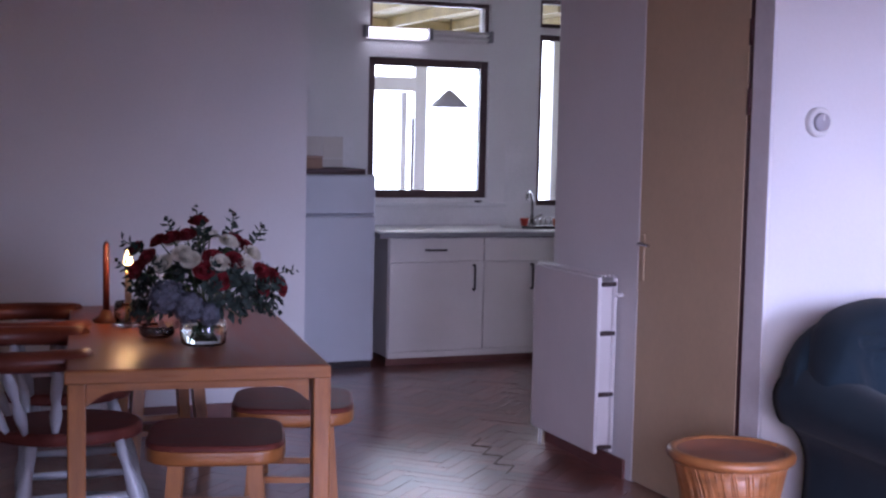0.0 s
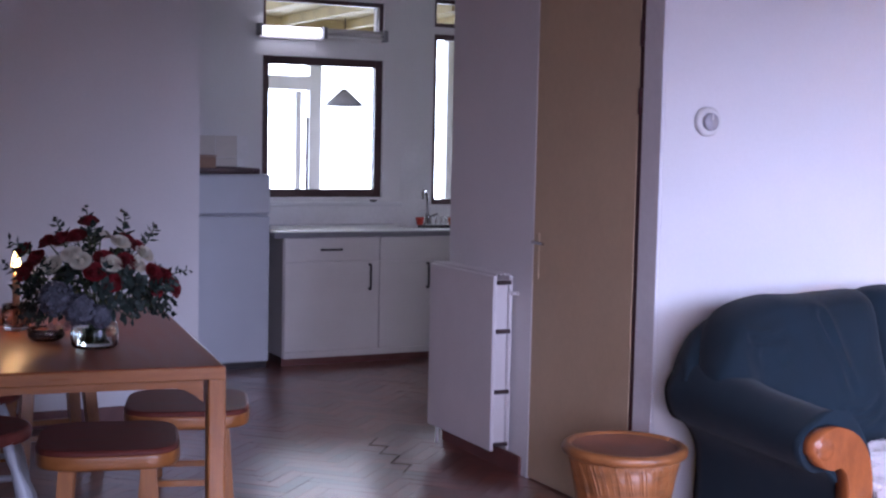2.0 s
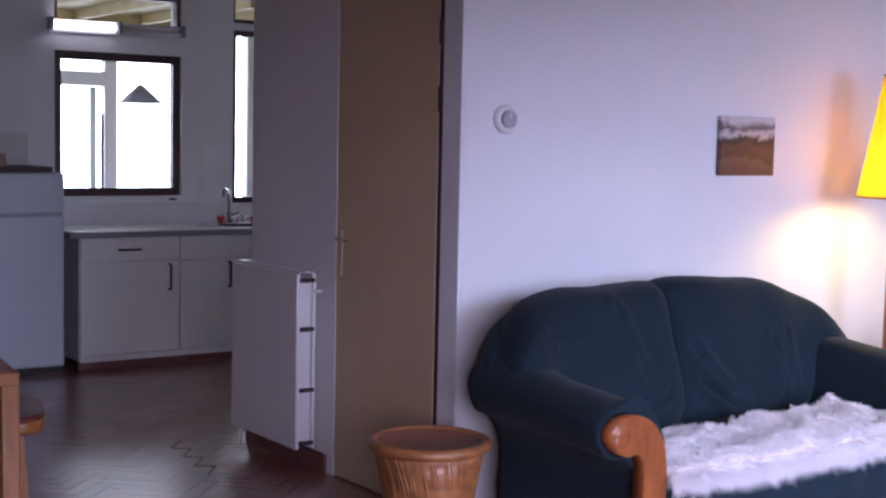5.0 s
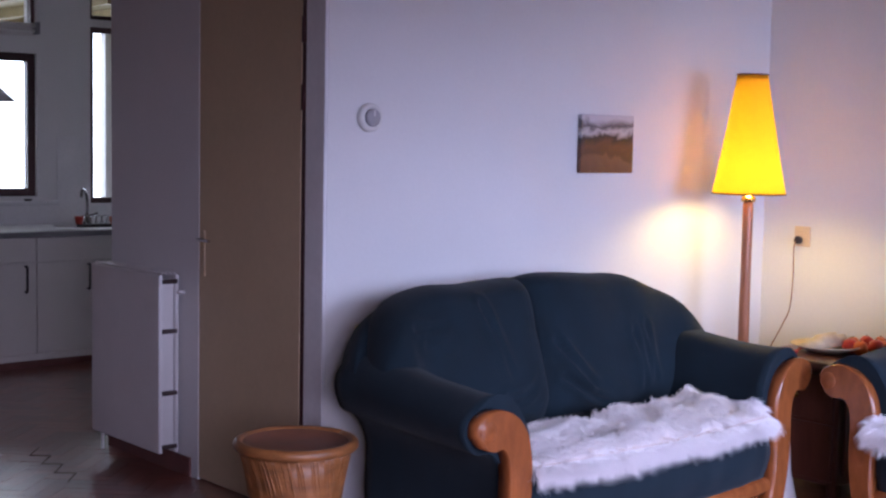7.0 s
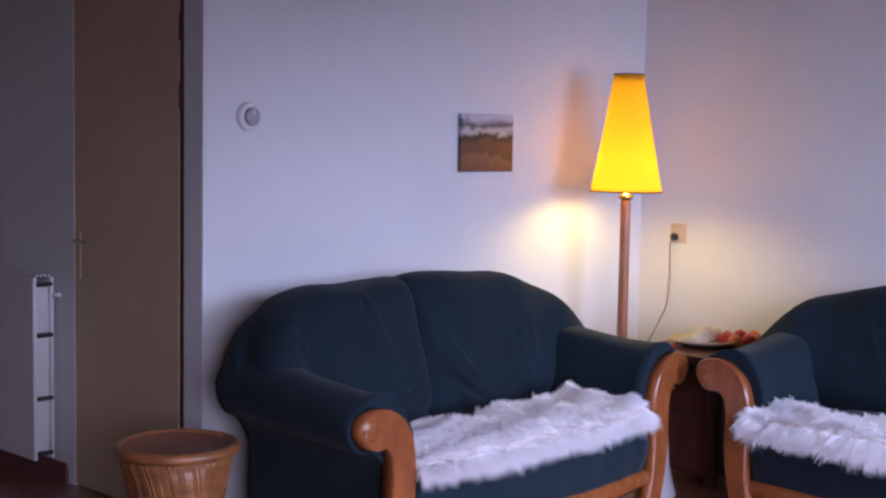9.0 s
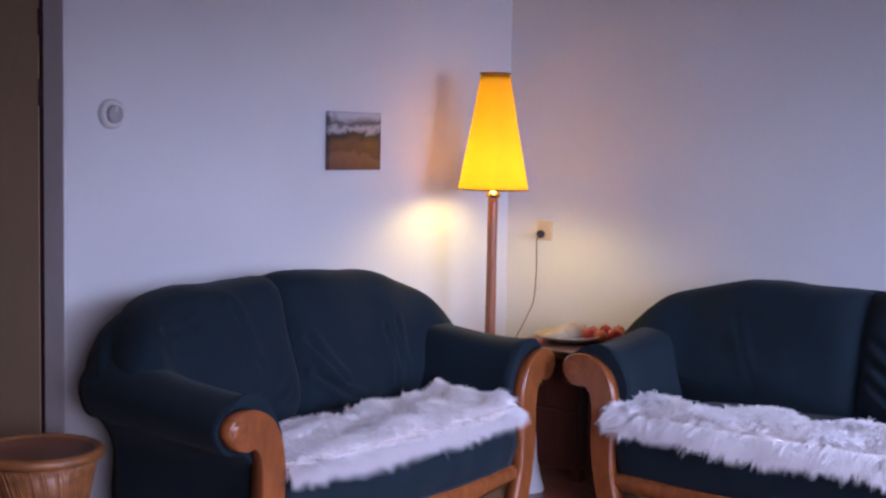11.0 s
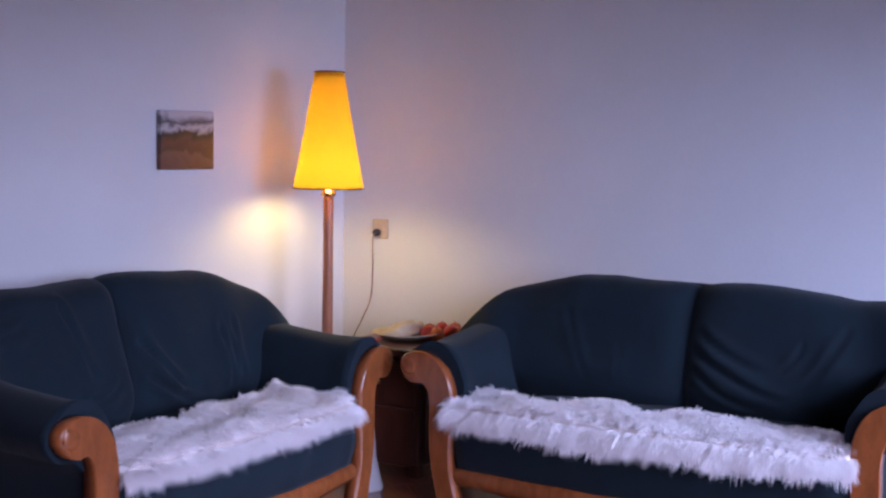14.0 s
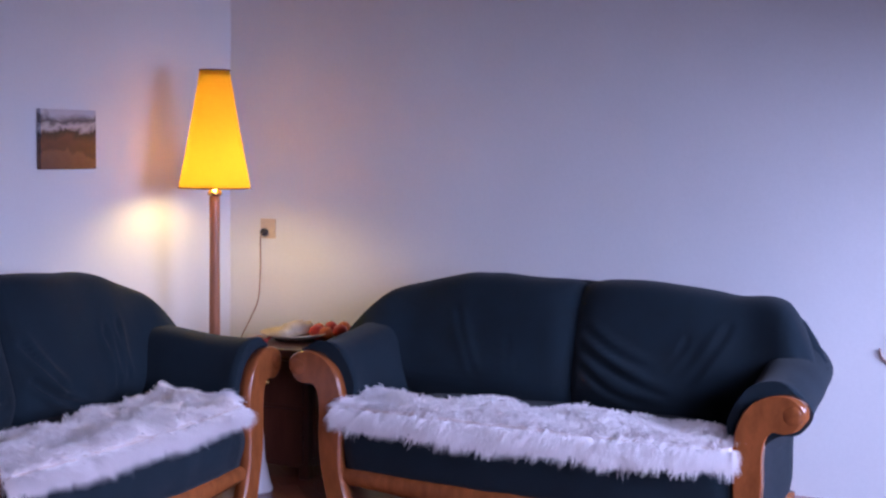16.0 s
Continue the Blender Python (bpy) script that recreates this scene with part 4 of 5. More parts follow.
part("bowl", lathe([(0.001, 0), (0.02, 0.002), (0.028, 0.012), (0.026, 0.013), (0.001, 0.006)], 14), RED_FRUIT, sp)
part("stick", rod(smooth_line([(0.02, 0, 0.008), (0.10, 0.01, 0.02), (0.17, 0.015, 0.030)]), 0.006, 8), RED_FRUIT, sp)

# ---- rattan drum stool ----
bk = thing("rattan_stool", pose(2.474, 3.557, 0), "round woven rattan stool with a sunken top", "stool")
part("core", lathe([(0.001, 0.0), (0.158, 0.0), (0.166, 0.02), (0.149, 0.18), (0.148, 0.28), (0.165, 0.40), (0.186, 0.484), (0.001, 0.484)], 40), RATTAN, bk)
part("tray", lathe([(0.001, 0.491), (0.09, 0.492), (0.140, 0.497), (0.165, 0.507), (0.186, 0.514), (0.190, 0.489), (0.001, 0.487)], 40), RATTAN_TOP, bk, "sunken woven tray")
part("rim", rod([(0.189 * math.cos(a), 0.189 * math.sin(a), 0.500) for a in [k * 2 * math.pi / 48 for k in range(49)]], 0.0185, 12), RATTAN, bk, "thick wrapped rim")
part("foot_ring", rod([(0.168 * math.cos(a), 0.168 * math.sin(a), 0.014) for a in [k * 2 * math.pi / 48 for k in range(49)]], 0.014, 8), RATTAN, bk)
prof = [(0.163, 0.02), (0.1465, 0.18), (0.1455, 0.29), (0.1625, 0.40), (0.182, 0.482)]
rng = random.Random(21)
for k in range(76):
    a0 = k * 2 * math.pi / 76 + rng.uniform(-0.012, 0.012)
    twist = -1.15 + rng.uniform(-0.12, 0.12)
    pts = [(r * math.cos(a0 + z * twist), r * math.sin(a0 + z * twist), z) for r, z in prof]
    part("cane", rod(smooth_line(pts, 3), rng.uniform(0.0042, 0.0062), 6), RATTAN, bk)

# ---- dining table ----
TM = pose(0.878, 4.176, 0, 0, 0, -7.0)
TW, TL = 0.835, 1.58
tab = thing("dining_table", TM, "varnished wooden dining table with curved aprons", "table")
part("tabletop", box(-TW / 2, TW / 2, 0, TL, 0.722, 0.75, 0.006), TOPWOOD, tab, "glossy reddish-brown top")
for y in (0.0, TL - 0.012):
    part("edge_band", box(-TW / 2 - 0.004, TW / 2 + 0.004, y - 0.004, y + 0.014, 0.705, 0.747, 0.004), PINE, tab, "paler edge band")
LEG = 0.058
for x in (-TW / 2 + 0.004, TW / 2 - LEG + 0.008):
    for y in (0.014, TL - LEG - 0.014):
        part("leg", box(x, x + LEG, y, y + LEG, 0, 0.722, 0.006), PINE_UP, tab)


def apron(length, thick):
    """A board whose lower edge curves down at both ends."""
    lo, n = [], 24
    for k in range(n + 1):
        u = -1 + 2 * k / n
        drop = 0.045 + 0.05 * max(0, (abs(u) - 0.72) / 0.28) ** 2
        lo.append([Vector((u * length / 2, -thick / 2, 0.72)), Vector((u * length / 2, thick / 2, 0.72)), Vector((u * length / 2, thick / 2, 0.72 - drop)), Vector((u * length / 2, -thick / 2, 0.72 - drop))])
    return loft(lo, False)


for y in (0.045, TL - 0.045):
    part("end_apron", apron(TW - 2 * LEG - 0.01, 0.022), PINE, tab, "", pose(0, y, 0))
for x in (-TW / 2 + 0.034, TW / 2 - 0.034):
    part("side_apron", apron(TL - 2 * LEG - 0.03, 0.022), PINE, tab, "", pose(x, TL / 2, 0, 0, 0, 90))


# ---- bow-back armchairs ----
def armchair(m, label):
    c = thing("bow_armchair", m, label, "chair", "chairs round the table")
    # seat, front towards +x
    outline = []
    for k in range(40):
        a = 2 * math.pi * k / 40
        r = 0.215 + 0.018 * math.cos(2 * a) + 0.012 * math.cos(a)
        outline.append((r * math.cos(a) * 1.12 + 0.045, r * math.sin(a) * 1.10))
    part("seat", slab(outline, 0.43, 0.476, 0.014), DARKSEAT, c, "saddle-shaped dark seat")
    turn = [0.014, 0.020, 0.024, 0.017, 0.023, 0.027, 0.028, 0.023, 0.016, 0.021, 0.018]
    for sx, sy in ((1, 1), (1, -1), (-1, 1), (-1, -1)):
        part("leg", turned((sx * 0.145 + 0.085, sy * 0.15, 0.435), (sx * 0.24 + 0.12, sy * 0.215, 0.0), turn[::-1], 12), PALE_WOOD, c, "pale turned leg")
    for sy in (1, -1):
        part("stretcher", turned((0.305, sy * 0.19, 0.15), (-0.085, sy * 0.19, 0.15), [0.010, 0.013, 0.018, 0.013, 0.010]), PALE_WOOD, c, "pale turned stretcher")
        part("stretcher", turned((0.280, sy * 0.178, 0.24), (-0.065, sy * 0.178, 0.24), [0.009, 0.012, 0.015, 0.012, 0.009]), PALE_WOOD, c, "pale turned stretcher")
    part("stretcher", turned((0.10, 0.19, 0.15), (0.10, -0.19, 0.15), [0.010, 0.013, 0.018, 0.013, 0.010]), PALE_WOOD, c, "pale turned stretcher")

    def bow(t):
        """The arm bow: t from -1 (one arm tip) to 1."""
        a = math.pi + t * 2.25
        return Vector((-0.10 + 0.30 * math.cos(a) * (1.0 if math.cos(a) < 0 else 1.2), 0.30 * math.sin(a), 0.0))
    loops = []
    for k in range(37):
        t = -1 + k / 18
        p, d = bow(t), (bow(t + 0.02) - bow(t - 0.02)).normalized()
        out = Vector((d.y, -d.x, 0))
        w = 0.050 + 0.014 * math.exp(-((abs(t) - 0.93) / 0.08) ** 2)
        if abs(t) > 0.985:
            w *= 0.6
        loops.append([p + out * w * math.cos(q) * 1.0 + Vector((0, 0, 0.738 + 0.036 * math.sin(q))) for q in [i * math.pi / 5 for i in range(10)]])
    part("arm_bow", loft(loops), REDWOOD, c, "curved red-brown arm rail")
    loops = []
    for k in range(21):
        t = -0.5 + k / 20
        p = bow(t)
        out = Vector((p.x + 0.10, p.y, 0)).normalized()
        hh = 0.075 * max(0.0, 1 - (abs(t) / 0.5) ** 3) + 0.006
        loops.append([p - out * 0.018 + Vector((0, 0, 0.735)), p + out * 0.016 + Vector((0, 0, 0.735)), p + out * 0.036 + Vector((0, 0, 0.735 + hh)), p + out * 0.012 + Vector((0, 0, 0.738 + hh))])
    part("crest_rail", loft(loops), REDWOOD, c, "raised crest rail")
    for k in range(9):
        t = -0.86 + k * 0.215
        p = bow(t)
        out = Vector((p.x + 0.10, p.y, 0)).normalized()
        foot_ = Vector((p.x, p.y, 0)).normalized() * 0.185 + Vector((0, 0, 0.465))
        part("spindle", turned(foot_, p + Vector((0, 0, 0.725)), [0.010, 0.014, 0.020, 0.022, 0.018, 0.012, 0.017, 0.022, 0.020, 0.014, 0.010], 10), PALE_WOOD, c, "pale turned spindle")
    return c


chair = armchair(pose(0.47, 4.77, 0, 0, 0, -6), "brown bow-back armchair with pale turned spindles and legs")
copy_thing(chair, pose(0.54, 5.46, 0.0, 0, 0, -3))


# ---- stools ----
def stool(m, label):
    s = thing("wooden_stool", m, label, "stool", "stools at the table")
    outline = [(0.238 * math.copysign(abs(math.cos(a)) ** 0.48, math.cos(a)), 0.240 * math.copysign(abs(math.sin(a)) ** 0.48, math.sin(a))) for a in [k * math.pi / 24 for k in range(48)]]
    part("seat", slab(outline, 0.425, 0.455, 0.012), DARKSEAT, s, "dark varnished seat")
    part("seat_edge", slab([(x * 1.008, y * 1.008) for x, y in outline], 0.388, 0.440, 0.010), PINE, s, "paler rounded edge")
    for sy in (-0.135, 0.135):
        part("apron", box(-0.11, 0.11, sy - 0.011, sy + 0.011, 0.365, 0.389, 0.003), PINE, s)
    for sx in (1, -1):
        part("apron", box(sx * 0.135 - 0.011, sx * 0.135 + 0.011, -0.12, 0.12, 0.365, 0.389, 0.003), PINE, s)
        for sy in (1, -1):
            t_, b_ = Vector((sx * 0.130, sy * 0.130, 0.411)), Vector((sx * 0.165, sy * 0.170, 0.0))
            lo = [[t_.lerp(b_, q) + Vector((dx * w, dy * w, 0)) for dx, dy in ((1, 1), (-1, 1), (-1, -1), (1, -1))] for q, w in ((0, 0.027), (0.5, 0.025), (1, 0.022))]
            part("leg", loft(lo, False), PINE_UP, s, "splayed square leg")
    for sy in (-0.155, 0.155):
        part("stretcher", box(-0.148, 0.148, sy - 0.010, sy + 0.010, 0.15, 0.175, 0.003), PINE, s)
    return s


first = stool(pose(1.012, 4.545, 0, 0, 0, -14), "dark-topped wooden stool pushed under the table end")
copy_thing(first, pose(1.432, 5.05, 0, 0, 0, -17))
# this third stool is added in place of a far chair's visible legs
copy_thing(first, pose(1.08, 6.02, 0, 0, 0, 4))

# ---- on the table: bouquet, candles, glass ----
VX, VY, VZ = 0.985, 4.645, 0.7501
vase = thing("glass_vase", pose(VX, VY, VZ), "squat clear glass vase half full of water", "vase")
part("bowl", lathe([(0.001, 0), (0.072, 0), (0.080, 0.008), (0.083, 0.05), (0.076, 0.085), (0.058, 0.110), (0.060, 0.125), (0.057, 0.125), (0.055, 0.110), (0.072, 0.084), (0.079, 0.05), (0.076, 0.010), (0.068, 0.006), (0.001, 0.006)], 36), GLASS, vase)
part("water", lathe([(0.001, 0.007), (0.067, 0.007), (0.075, 0.012), (0.078, 0.05), (0.0755, 0.068), (0.001, 0.068)], 36), glass("vase_water", (0.9, 0.95, 0.92), 0.0, thin=False), vase, "clear water")
bq = thing("bouquet", pose(VX, VY, VZ + 0.02), "large bouquet of red and white roses with eucalyptus", "flowers")
rng = random.Random(11)


def rose(r, rn):
    """A half-open rose: cupped petals in turning rings."""
    verts, faces = [], []
    for ring, (n, tilt, rad, hgt) in enumerate(((3, 0.15, 0.30, 0.95), (4, 0.35, 0.52, 0.95), (5, 0.6, 0.75, 0.85), (6, 0.95, 0.95, 0.62))):
        for k in range(n):
            a = 2 * math.pi * (k + 0.37 * ring) / n
            span = 2 * math.pi / n * 0.72
            base = len(verts)
            for i in range(4):
                h = i / 3
                for j in range(5):
                    q = a + (j / 4 - 0.5) * 2 * span * (0.55 + 0.45 * math.sin(math.pi * min(1, h * 0.75 + 0.2)))
                    rr = rad * (0.35 + 0.65 * math.sin(h * 1.5)) + tilt * 0.28 * h * h
                    zz = hgt * h - 0.10 * ring * h + 0.06 * (1 - (2 * j / 4 - 1) ** 2) * h + rn.uniform(-0.02, 0.02)
                    verts.append((r * rr * math.cos(q), r * rr * math.sin(q), r * (zz - 0.15)))
            for i in range(3):
                for j in range(4):
                    p = base + i * 5 + j
                    faces.append((p, p + 1, p + 6, p + 5))
    core = lathe([(0.001, -0.25 * r), (0.35 * r, -0.15 * r), (0.42 * r, 0.2 * r), (0.2 * r, 0.6 * r), (0.001, 0.62 * r)], 10)
    bm = solid(verts, faces, True)
    me = bpy.data.meshes.new("core")
    core.to_mesh(me)
    bm.from_mesh(me)
    core.free()
    bpy.data.meshes.remove(me)
    return bm


def aim(p, d):
    q = Vector(d).to_track_quat("Z", "Y").to_matrix().to_4x4()
    return Matrix.Translation(p) @ q


def spray(p, length, d, n, size, rn):
    """A sprig of round leaves on a stem."""
    verts, faces = [], []
    p, d = Vector(p), Vector(d).normalized()
    for k in range(n):
        t = (k + 0.6) / n
        c = p + d * length * t
        a = k * 2.4 + rn.random()
        side = (d.orthogonal().normalized() * math.cos(a) + d.cross(d.orthogonal()).normalized() * math.sin(a))
        tip = (side + d * 0.6).normalized()
        wide = tip.cross(d).normalized()
        s = size * (1.1 - 0.5 * t) * rn.uniform(0.8, 1.2)
        nrm = tip.cross(wide) * 0.12
        b = len(verts)
        verts += [c, c + tip * s * 0.5 + wide * s * 0.42 + nrm * s, c + tip * s * 1.15 + nrm * s * 0.3, c + tip * s * 0.5 - wide * s * 0.42 + nrm * s, c + tip * s * 0.55 - nrm * s * 0.8]
        faces += [(b, b + 1, b + 4), (b + 1, b + 2, b + 4), (b + 2, b + 3, b + 4), (b + 3, b, b + 4)]
    return solid(verts, faces, True)


# heads are spread over a flattened dome; u runs across, w up
view = Vector((-0.21, -0.977, 0)).normalized()
across = Vector((0.977, -0.21, 0))
WHITE = [(-0.135, 0.295, 0.10), (-0.075, 0.330, 0.11), (-0.045, 0.310, 0.13), (0.055, 0.300, 0.12), (0.135, 0.295, 0.09), (0.165, 0.325, 0.03), (0.085, 0.365, 0.04), (-0.10, 0.36, -0.02), (0.02, 0.38, -0.05)]
RED = [(-0.225, 0.27, 0.08), (-0.11, 0.375, 0.03), (-0.155, 0.36, -0.03), (0.00, 0.275, 0.14), (0.03, 0.315, 0.10), (0.105, 0.305, 0.10), (0.195, 0.265, 0.09), (0.235, 0.245, 0.05), (0.20, 0.215, 0.08), (0.10, 0.37, -0.02), (0.14, 0.345, 0.0), (-0.02, 0.43, -0.02), (0.055, 0.24, 0.14), (-0.19, 0.31, 0.05), (-0.06, 0.385, 0.04), (0.265, 0.205, 0.02), (-0.235, 0.33, -0.05)]
for spots, mt, nm, lb, size in ((WHITE, WHITE_PETAL, "white_rose", "open creamy white rose", 0.031), (RED, RED_PETAL, "red_rose", "deep red rose", 0.032)):
    shapes = [rose(size, rng) for _ in range(3)]
    meshes = []
    for b in shapes:
        me = bpy.data.meshes.new("petals")
        b.to_mesh(me)
        b.free()
        me.materials.append(mt)
        meshes.append(me)
    for k, (u, w, f) in enumerate(spots):
        p = across * u + view * f + Vector((0, 0, w - 0.02))
        o = new(nm, meshes[k % 3])
        o.parent = bq
        o["label"] = lb
        d = (p - Vector((0, 0, 0.10))).normalized() + view * 0.35
        o.matrix_basis = aim(p, d) @ pose(0, 0, 0, 0, 0, rng.uniform(0, 360))
        part("stem", rod(smooth_line([p, p * 0.55 + Vector((0, 0, 0.06)), Vector((u * 0.08, -f * 0.15, 0.10)), Vector((-u * 0.14, f * 0.2, 0.0))], 4), 0.0028, 5), STEM, bq)
for k, (u, w, f, r) in enumerate(((-0.125, 0.185, 0.13, 0.060), (-0.05, 0.150, 0.15, 0.052), (0.02, 0.125, 0.13, 0.040))):
    c = across * u + view * f + Vector((0, 0, w - 0.02))
    verts, faces = [], []
    for i in range(170):
        z = 1 - 2 * (i + 0.5) / 170
        a = i * 2.39996
        d = Vector((math.sqrt(1 - z * z) * math.cos(a), math.sqrt(1 - z * z) * math.sin(a), z))
        q = aim(c + d * r * rng.uniform(0.85, 1.05), d + Vector((rng.uniform(-.3, .3), rng.uniform(-.3, .3), rng.uniform(-.3, .3))))
        for h in range(2):
            b = len(verts)
            s = 0.011
            an = rng.uniform(0, 3)
            verts += [q @ Vector((s * math.cos(an + j * math.pi / 2), s * math.sin(an + j * math.pi / 2), 0.002 * (j % 2))) for j in range(4)]
            faces.append((b, b + 1, b + 2, b + 3))
    part("hydrangea", solid(verts, faces), BLUE_PETAL, bq, "grey-blue hydrangea head")
SPRIGS = [((-0.02, 0.34, -0.03), (-0.05, 1, 0.0), 0.15, 0.040), ((0.09, 0.36, -0.02), (0.12, 1, 0.0), 0.11, 0.040), ((-0.20, 0.32, 0.0), (-0.9, 0.55, 0.1), 0.10, 0.036), ((0.21, 0.24, 0.03), (1, 0.30, 0.1), 0.12, 0.030), ((0.12, 0.17, 0.10), (1, -0.25, 0.3), 0.13, 0.034), ((0.06, 0.15, 0.13), (0.6, -0.25, 0.6), 0.11, 0.036), ((-0.17, 0.22, 0.05), (-1, -0.1, 0.2), 0.10, 0.034), ((-0.12, 0.14, 0.10), (-0.8, -0.35, 0.4), 0.10, 0.034), ((0.02, 0.22, 0.12), (0.3, 0.1, 1), 0.07, 0.040), ((0.13, 0.23, 0.11), (0.4, 0.1, 1), 0.07, 0.040), ((-0.22, 0.24, 0.0), (-0.7, 0.5, 0.2), 0.10, 0.036), ((0.0, 0.36, 0.05), (0.0, 1, 0.4), 0.08, 0.036), ((0.17, 0.35, -0.06), (0.5, 0.9, 0), 0.08, 0.034), ((-0.1, 0.36, -0.08), (-0.4, 1, 0), 0.09, 0.034)]
for (u, w, f), (du, dw, df), ln, sz in SPRIGS:
    p = across * u + view * f + Vector((0, 0, w - 0.02))
    d = across * du + view * df + Vector((0, 0, dw))
    part("eucalyptus_sprig", spray(p, ln, d, 10, sz * 1.12, rng), LEAF, bq, "dusty green eucalyptus sprig")
    part("stem", rod(smooth_line([p + d.normalized() * ln * 0.9, p, p * 0.5 + Vector((0, 0, 0.06)), Vector((-u * 0.1, f * 0.1, 0.0))], 4), 0.0022, 5), STEM, bq)
filler = bmesh.new()
for k in range(110):
    u, f = rng.uniform(-0.20, 0.22), rng.uniform(-0.14, 0.12)
    w = rng.uniform(0.15, 0.33) * (1 - 0.25 * abs(u) / 0.2)
    p = across * u + view * f + Vector((0, 0, w - 0.02))
    b = spray(p, 0.06, p - Vector((0, 0, 0.12)), 8, 0.034, rng)
    me = bpy.data.meshes.new("leaf")
    b.to_mesh(me)
    filler.from_mesh(me)
    b.free()
    bpy.data.meshes.remove(me)
tagged(part("foliage", filler, LEAF, bq, "dense dark green foliage"), kind="stuff")

gl = thing("glass_ashtray", pose(0.855, 4.84, 0.7501), "small clear glass bowl beside the vase", "bowl")
part("bowl", lathe([(0.001, 0), (0.045, 0), (0.062, 0.012), (0.068, 0.045), (0.064, 0.045), (0.056, 0.014), (0.040, 0.008), (0.001, 0.008)], 28), GLASS, gl)
wr = thing("flower_wrapper", pose(0.905, 4.79, 0.758), "crumpled pale pink paper wrapper", "paper")
verts, faces = [], []
for i in range(9):
    for j in range(7):
        verts.append((-0.05 + i * 0.0125, -0.035 + j * 0.0115, 0.040 + 0.028 * noise.noise(Vector((i * 0.9, j * 1.1, 3))) + 0.012 * (i % 2)))
for i in range(8):
    for j in range(6):
        faces.append((i * 7 + j, i * 7 + j + 1, i * 7 + j + 8, i * 7 + j + 7))
wp = part("paper", solid(verts, faces), material("pink_paper", (0.55, 0.34, 0.34), 0.5, 0.2, 30), wr)
wp.modifiers.new("thickness", "SOLIDIFY").thickness = 0.0015

hold = thing("candle_holder", pose(0.80, 5.15, 0.7501), "glass candle holder with a lit pale candle", "candle")
part("glass_foot", lathe([(0.001, 0), (0.042, 0), (0.050, 0.01), (0.055, 0.06), (0.050, 0.095), (0.046, 0.095), (0.050, 0.06), (0.044, 0.014), (0.001, 0.012)], 24), GLASS, hold)
part("candle", lathe([(0.001, 0.012), (0.014, 0.012), (0.0135, 0.205), (0.010, 0.213), (0.001, 0.209)], 16), WAX, hold, "pale wax candle")
part("wick", rod([(0, 0, 0.207), (0.001, 0, 0.221)], 0.001, 5), DARK_PLASTIC, hold)
part("flame", lathe([(0.001, 0.215), (0.012, 0.226), (0.018, 0.244), (0.014, 0.268), (0.006, 0.293), (0.001, 0.306)], 14), FLAME, hold, "bright candle flame").visible_shadow = False
tall = thing("red_candle", pose(0.735, 5.28, 0.7501), "tall unlit dark red candle in a low holder", "candle")
part("holder", lathe([(0.001, 0), (0.05, 0), (0.055, 0.01), (0.03, 0.025), (0.018, 0.05), (0.001, 0.05)], 22), CABINET_WOOD, tall)
part("candle", lathe([(0.001, 0.03), (0.013, 0.03), (0.0125, 0.30), (0.008, 0.315), (0.001, 0.315)], 14), RED_WAX, tall)
part("wick", rod([(0, 0, 0.31), (0.001, 0, 0.325)], 0.001, 5), DARK_PLASTIC, tall)

# ---- wall tiles of the kitchen ----
tile_me = bpy.data.meshes.new("wall_tile")
b = box(-0.073, 0.073, -0.007, 0.0, -0.073, 0.073, 0.002, 1)
b.to_mesh(tile_me)
b.free()
tile_me.materials.append(TILE)
splash = wall("backsplash", "y", WALL_K - 0.004, 0.003, 2.03, 5.04, 0.885, 1.49, [(2.86, 4.0, 1.01, 1.49), (4.24, 4.96, 1.01, 1.49)], FRAME_PAINT, "beige glazed tile splashback with pale joints")
tagged(splash, category="tiles")
for i in range(20):
    for j in range(4):
        x, z = 2.105 + i * 0.15, 0.965 + j * 0.15
        if (2.86 < x + 0.07 and x - 0.07 < 4.0 and z + 0.075 > 1.01) or (x + 0.07 > 4.24 and x - 0.07 < 4.96 and z + 0.075 > 1.01):
            continue
        o = new("tile", tile_me)
        o.parent = splash
        o.matrix_basis = pose(x, WALL_K - 0.004, z)

# ---- herringbone parquet ----
BW, BN = 0.07, 4
turn45 = Matrix.Rotation(radians(45), 2)


def blocks(x0, x1, y0, y1):
    """Middle and turn of each block whose middle lies in the stretch."""
    out = []
    span = 140
    for i in range(-span, span):
        for j in range(-span, span):
            r = (i - j) % (2 * BN)
            if r == 0:
                c, up = Vector(((i + BN / 2) * BW, (j + 0.5) * BW)), 0
            elif r == 2 * BN - 1:
                c, up = Vector(((i + 0.5) * BW, (j + BN / 2) * BW)), 90
            else:
                continue
            c = turn45 @ c + Vector((1.5, 3.4))
            if x0 < c.x < x1 and y0 < c.y < y1:
                out.append((c.x, c.y, up + 45))
    return out


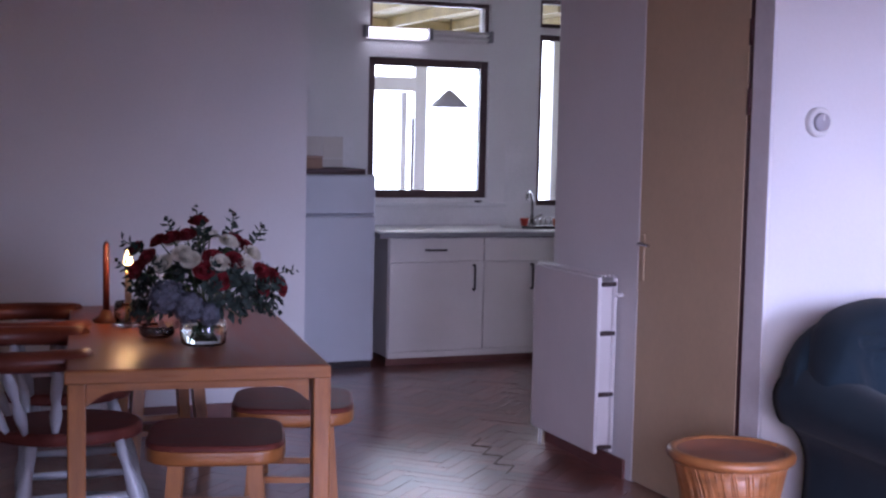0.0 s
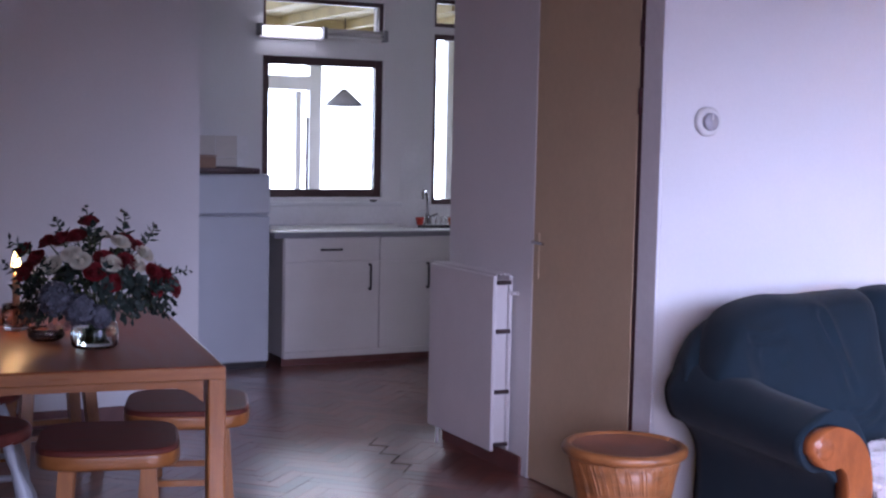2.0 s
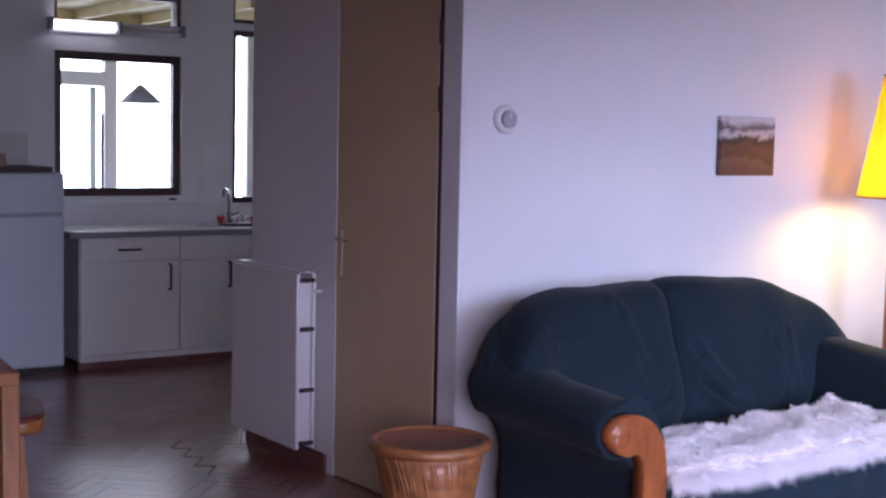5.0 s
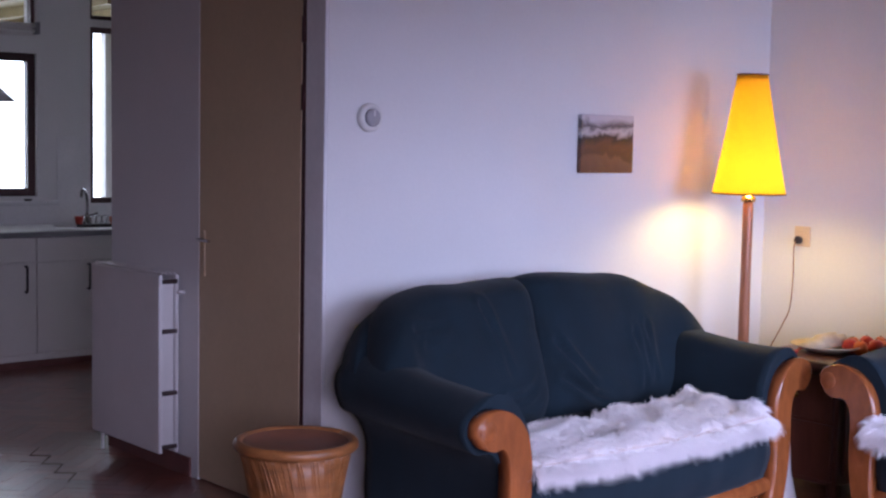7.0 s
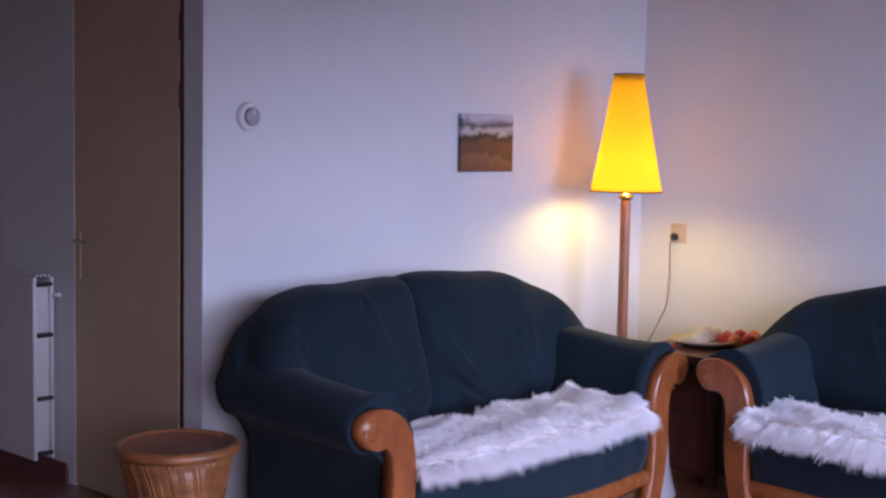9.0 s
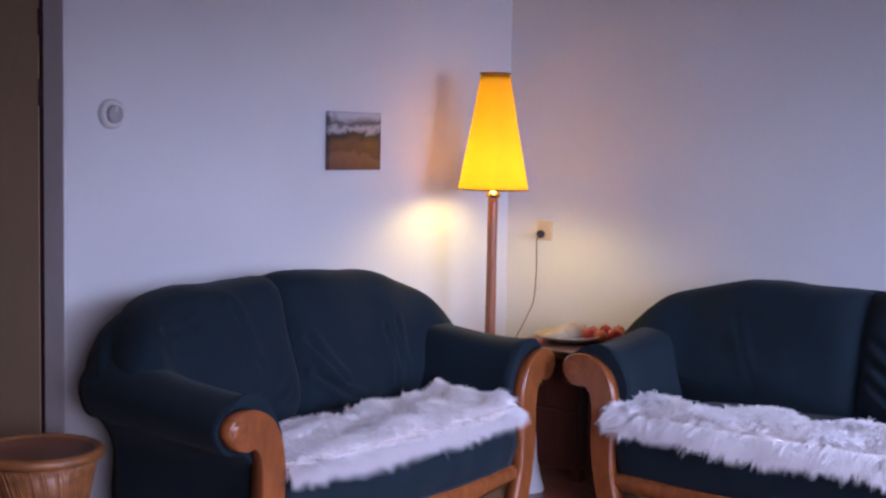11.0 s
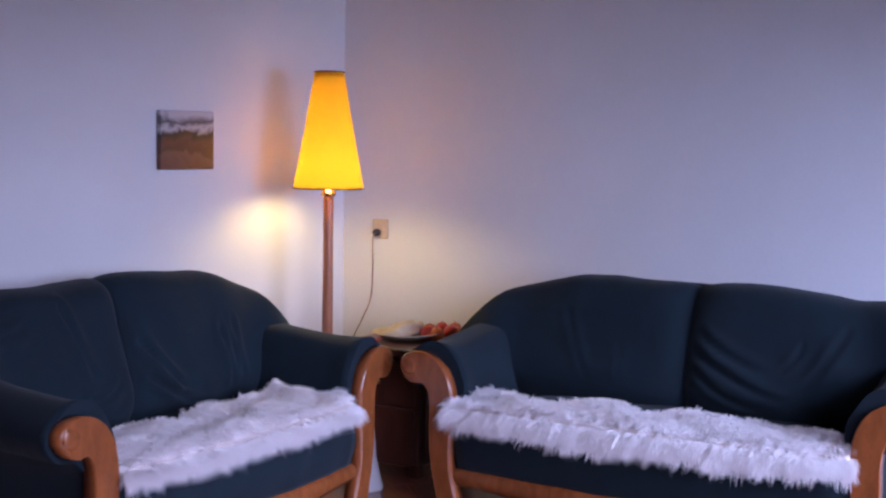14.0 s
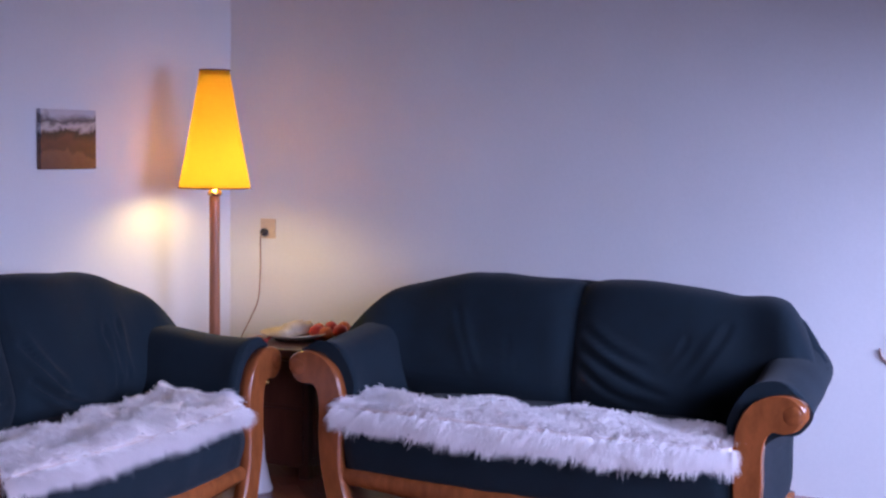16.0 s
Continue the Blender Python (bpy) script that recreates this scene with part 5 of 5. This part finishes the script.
rng = random.Random(3)
me_block = bpy.data.meshes.new("parquet_block")
b = box(-BW * BN / 2 + 0.0009, BW * BN / 2 - 0.0009, -BW / 2 + 0.0009, BW / 2 - 0.0009, -0.012, 0.0, 0.0006, 1)
b.to_mesh(me_block)
b.free()
me_block.materials.append(OAK_FLOOR)
near = (1.50, 2.94, 4.35, 7.0)
verts, faces, made = [], [], 0
for x, y, a in blocks(-2.7, 5.9, -2.0, 8.75):
    z, tx, ty = rng.uniform(-0.0004, 0.0004), rng.uniform(-0.12, 0.12), rng.uniform(-0.22, 0.22)
    m = pose(x, y, z, ty, tx, a)
    if near[0] < x < near[1] and near[2] < y < near[3] and made < 300:
        o = new("parquet_block", me_block)
        o.parent = floor
        o.matrix_basis = m
        made += 1
        continue
    k = len(verts)
    hx, hy = BW * BN / 2 - 0.0009, BW / 2 - 0.0009
    verts += [m @ Vector(p) for p in ((-hx, -hy, 0), (hx, -hy, 0), (hx, hy, 0), (-hx, hy, 0), (-hx, -hy, -0.01), (hx, -hy, -0.01), (hx, hy, -0.01), (-hx, hy, -0.01))]
    faces += [(k, k + 1, k + 2, k + 3), (k, k + 4, k + 5, k + 1), (k + 1, k + 5, k + 6, k + 2), (k + 2, k + 6, k + 7, k + 3), (k + 3, k + 7, k + 4, k)]
me = bpy.data.meshes.new("parquet")
me.from_pydata(verts, [], faces)
me.materials.append(OAK_FLOOR_FAR)
rest = new("parquet", me)
rest.parent = floor
tagged(rest, kind="stuff")

# a worn open joint that zigzags between two rows of blocks
zig, px, py = [], 2.665, 5.98
for k in range(8):
    zig.append((px, py))
    px, py = (px - 0.096, py - 0.122) if k % 2 == 0 else (px + 0.072, py - 0.062)
verts, faces = [], []
for (xa, ya), (xb, yb) in zip(zig, zig[1:]):
    d = Vector((xb - xa, yb - ya, 0)).normalized()
    n = Vector((-d.y, d.x, 0)) * 0.0035
    k = len(verts)
    p, q = Vector((xa, ya, 0.0022)) - d * 0.003, Vector((xb, yb, 0.0022)) + d * 0.003
    verts += [p - n, q - n, q + n, p + n, p - n - Vector((0, 0, 0.006)), q - n - Vector((0, 0, 0.006)), q + n - Vector((0, 0, 0.006)), p + n - Vector((0, 0, 0.006))]
    faces += [(k, k + 1, k + 2, k + 3), (k, k + 4, k + 5, k + 1), (k + 2, k + 6, k + 7, k + 3)]
tagged(part("trim", solid(verts, faces), SUBFLOOR), "dark open joint in the worn parquet", "floor joint", kind="structure")
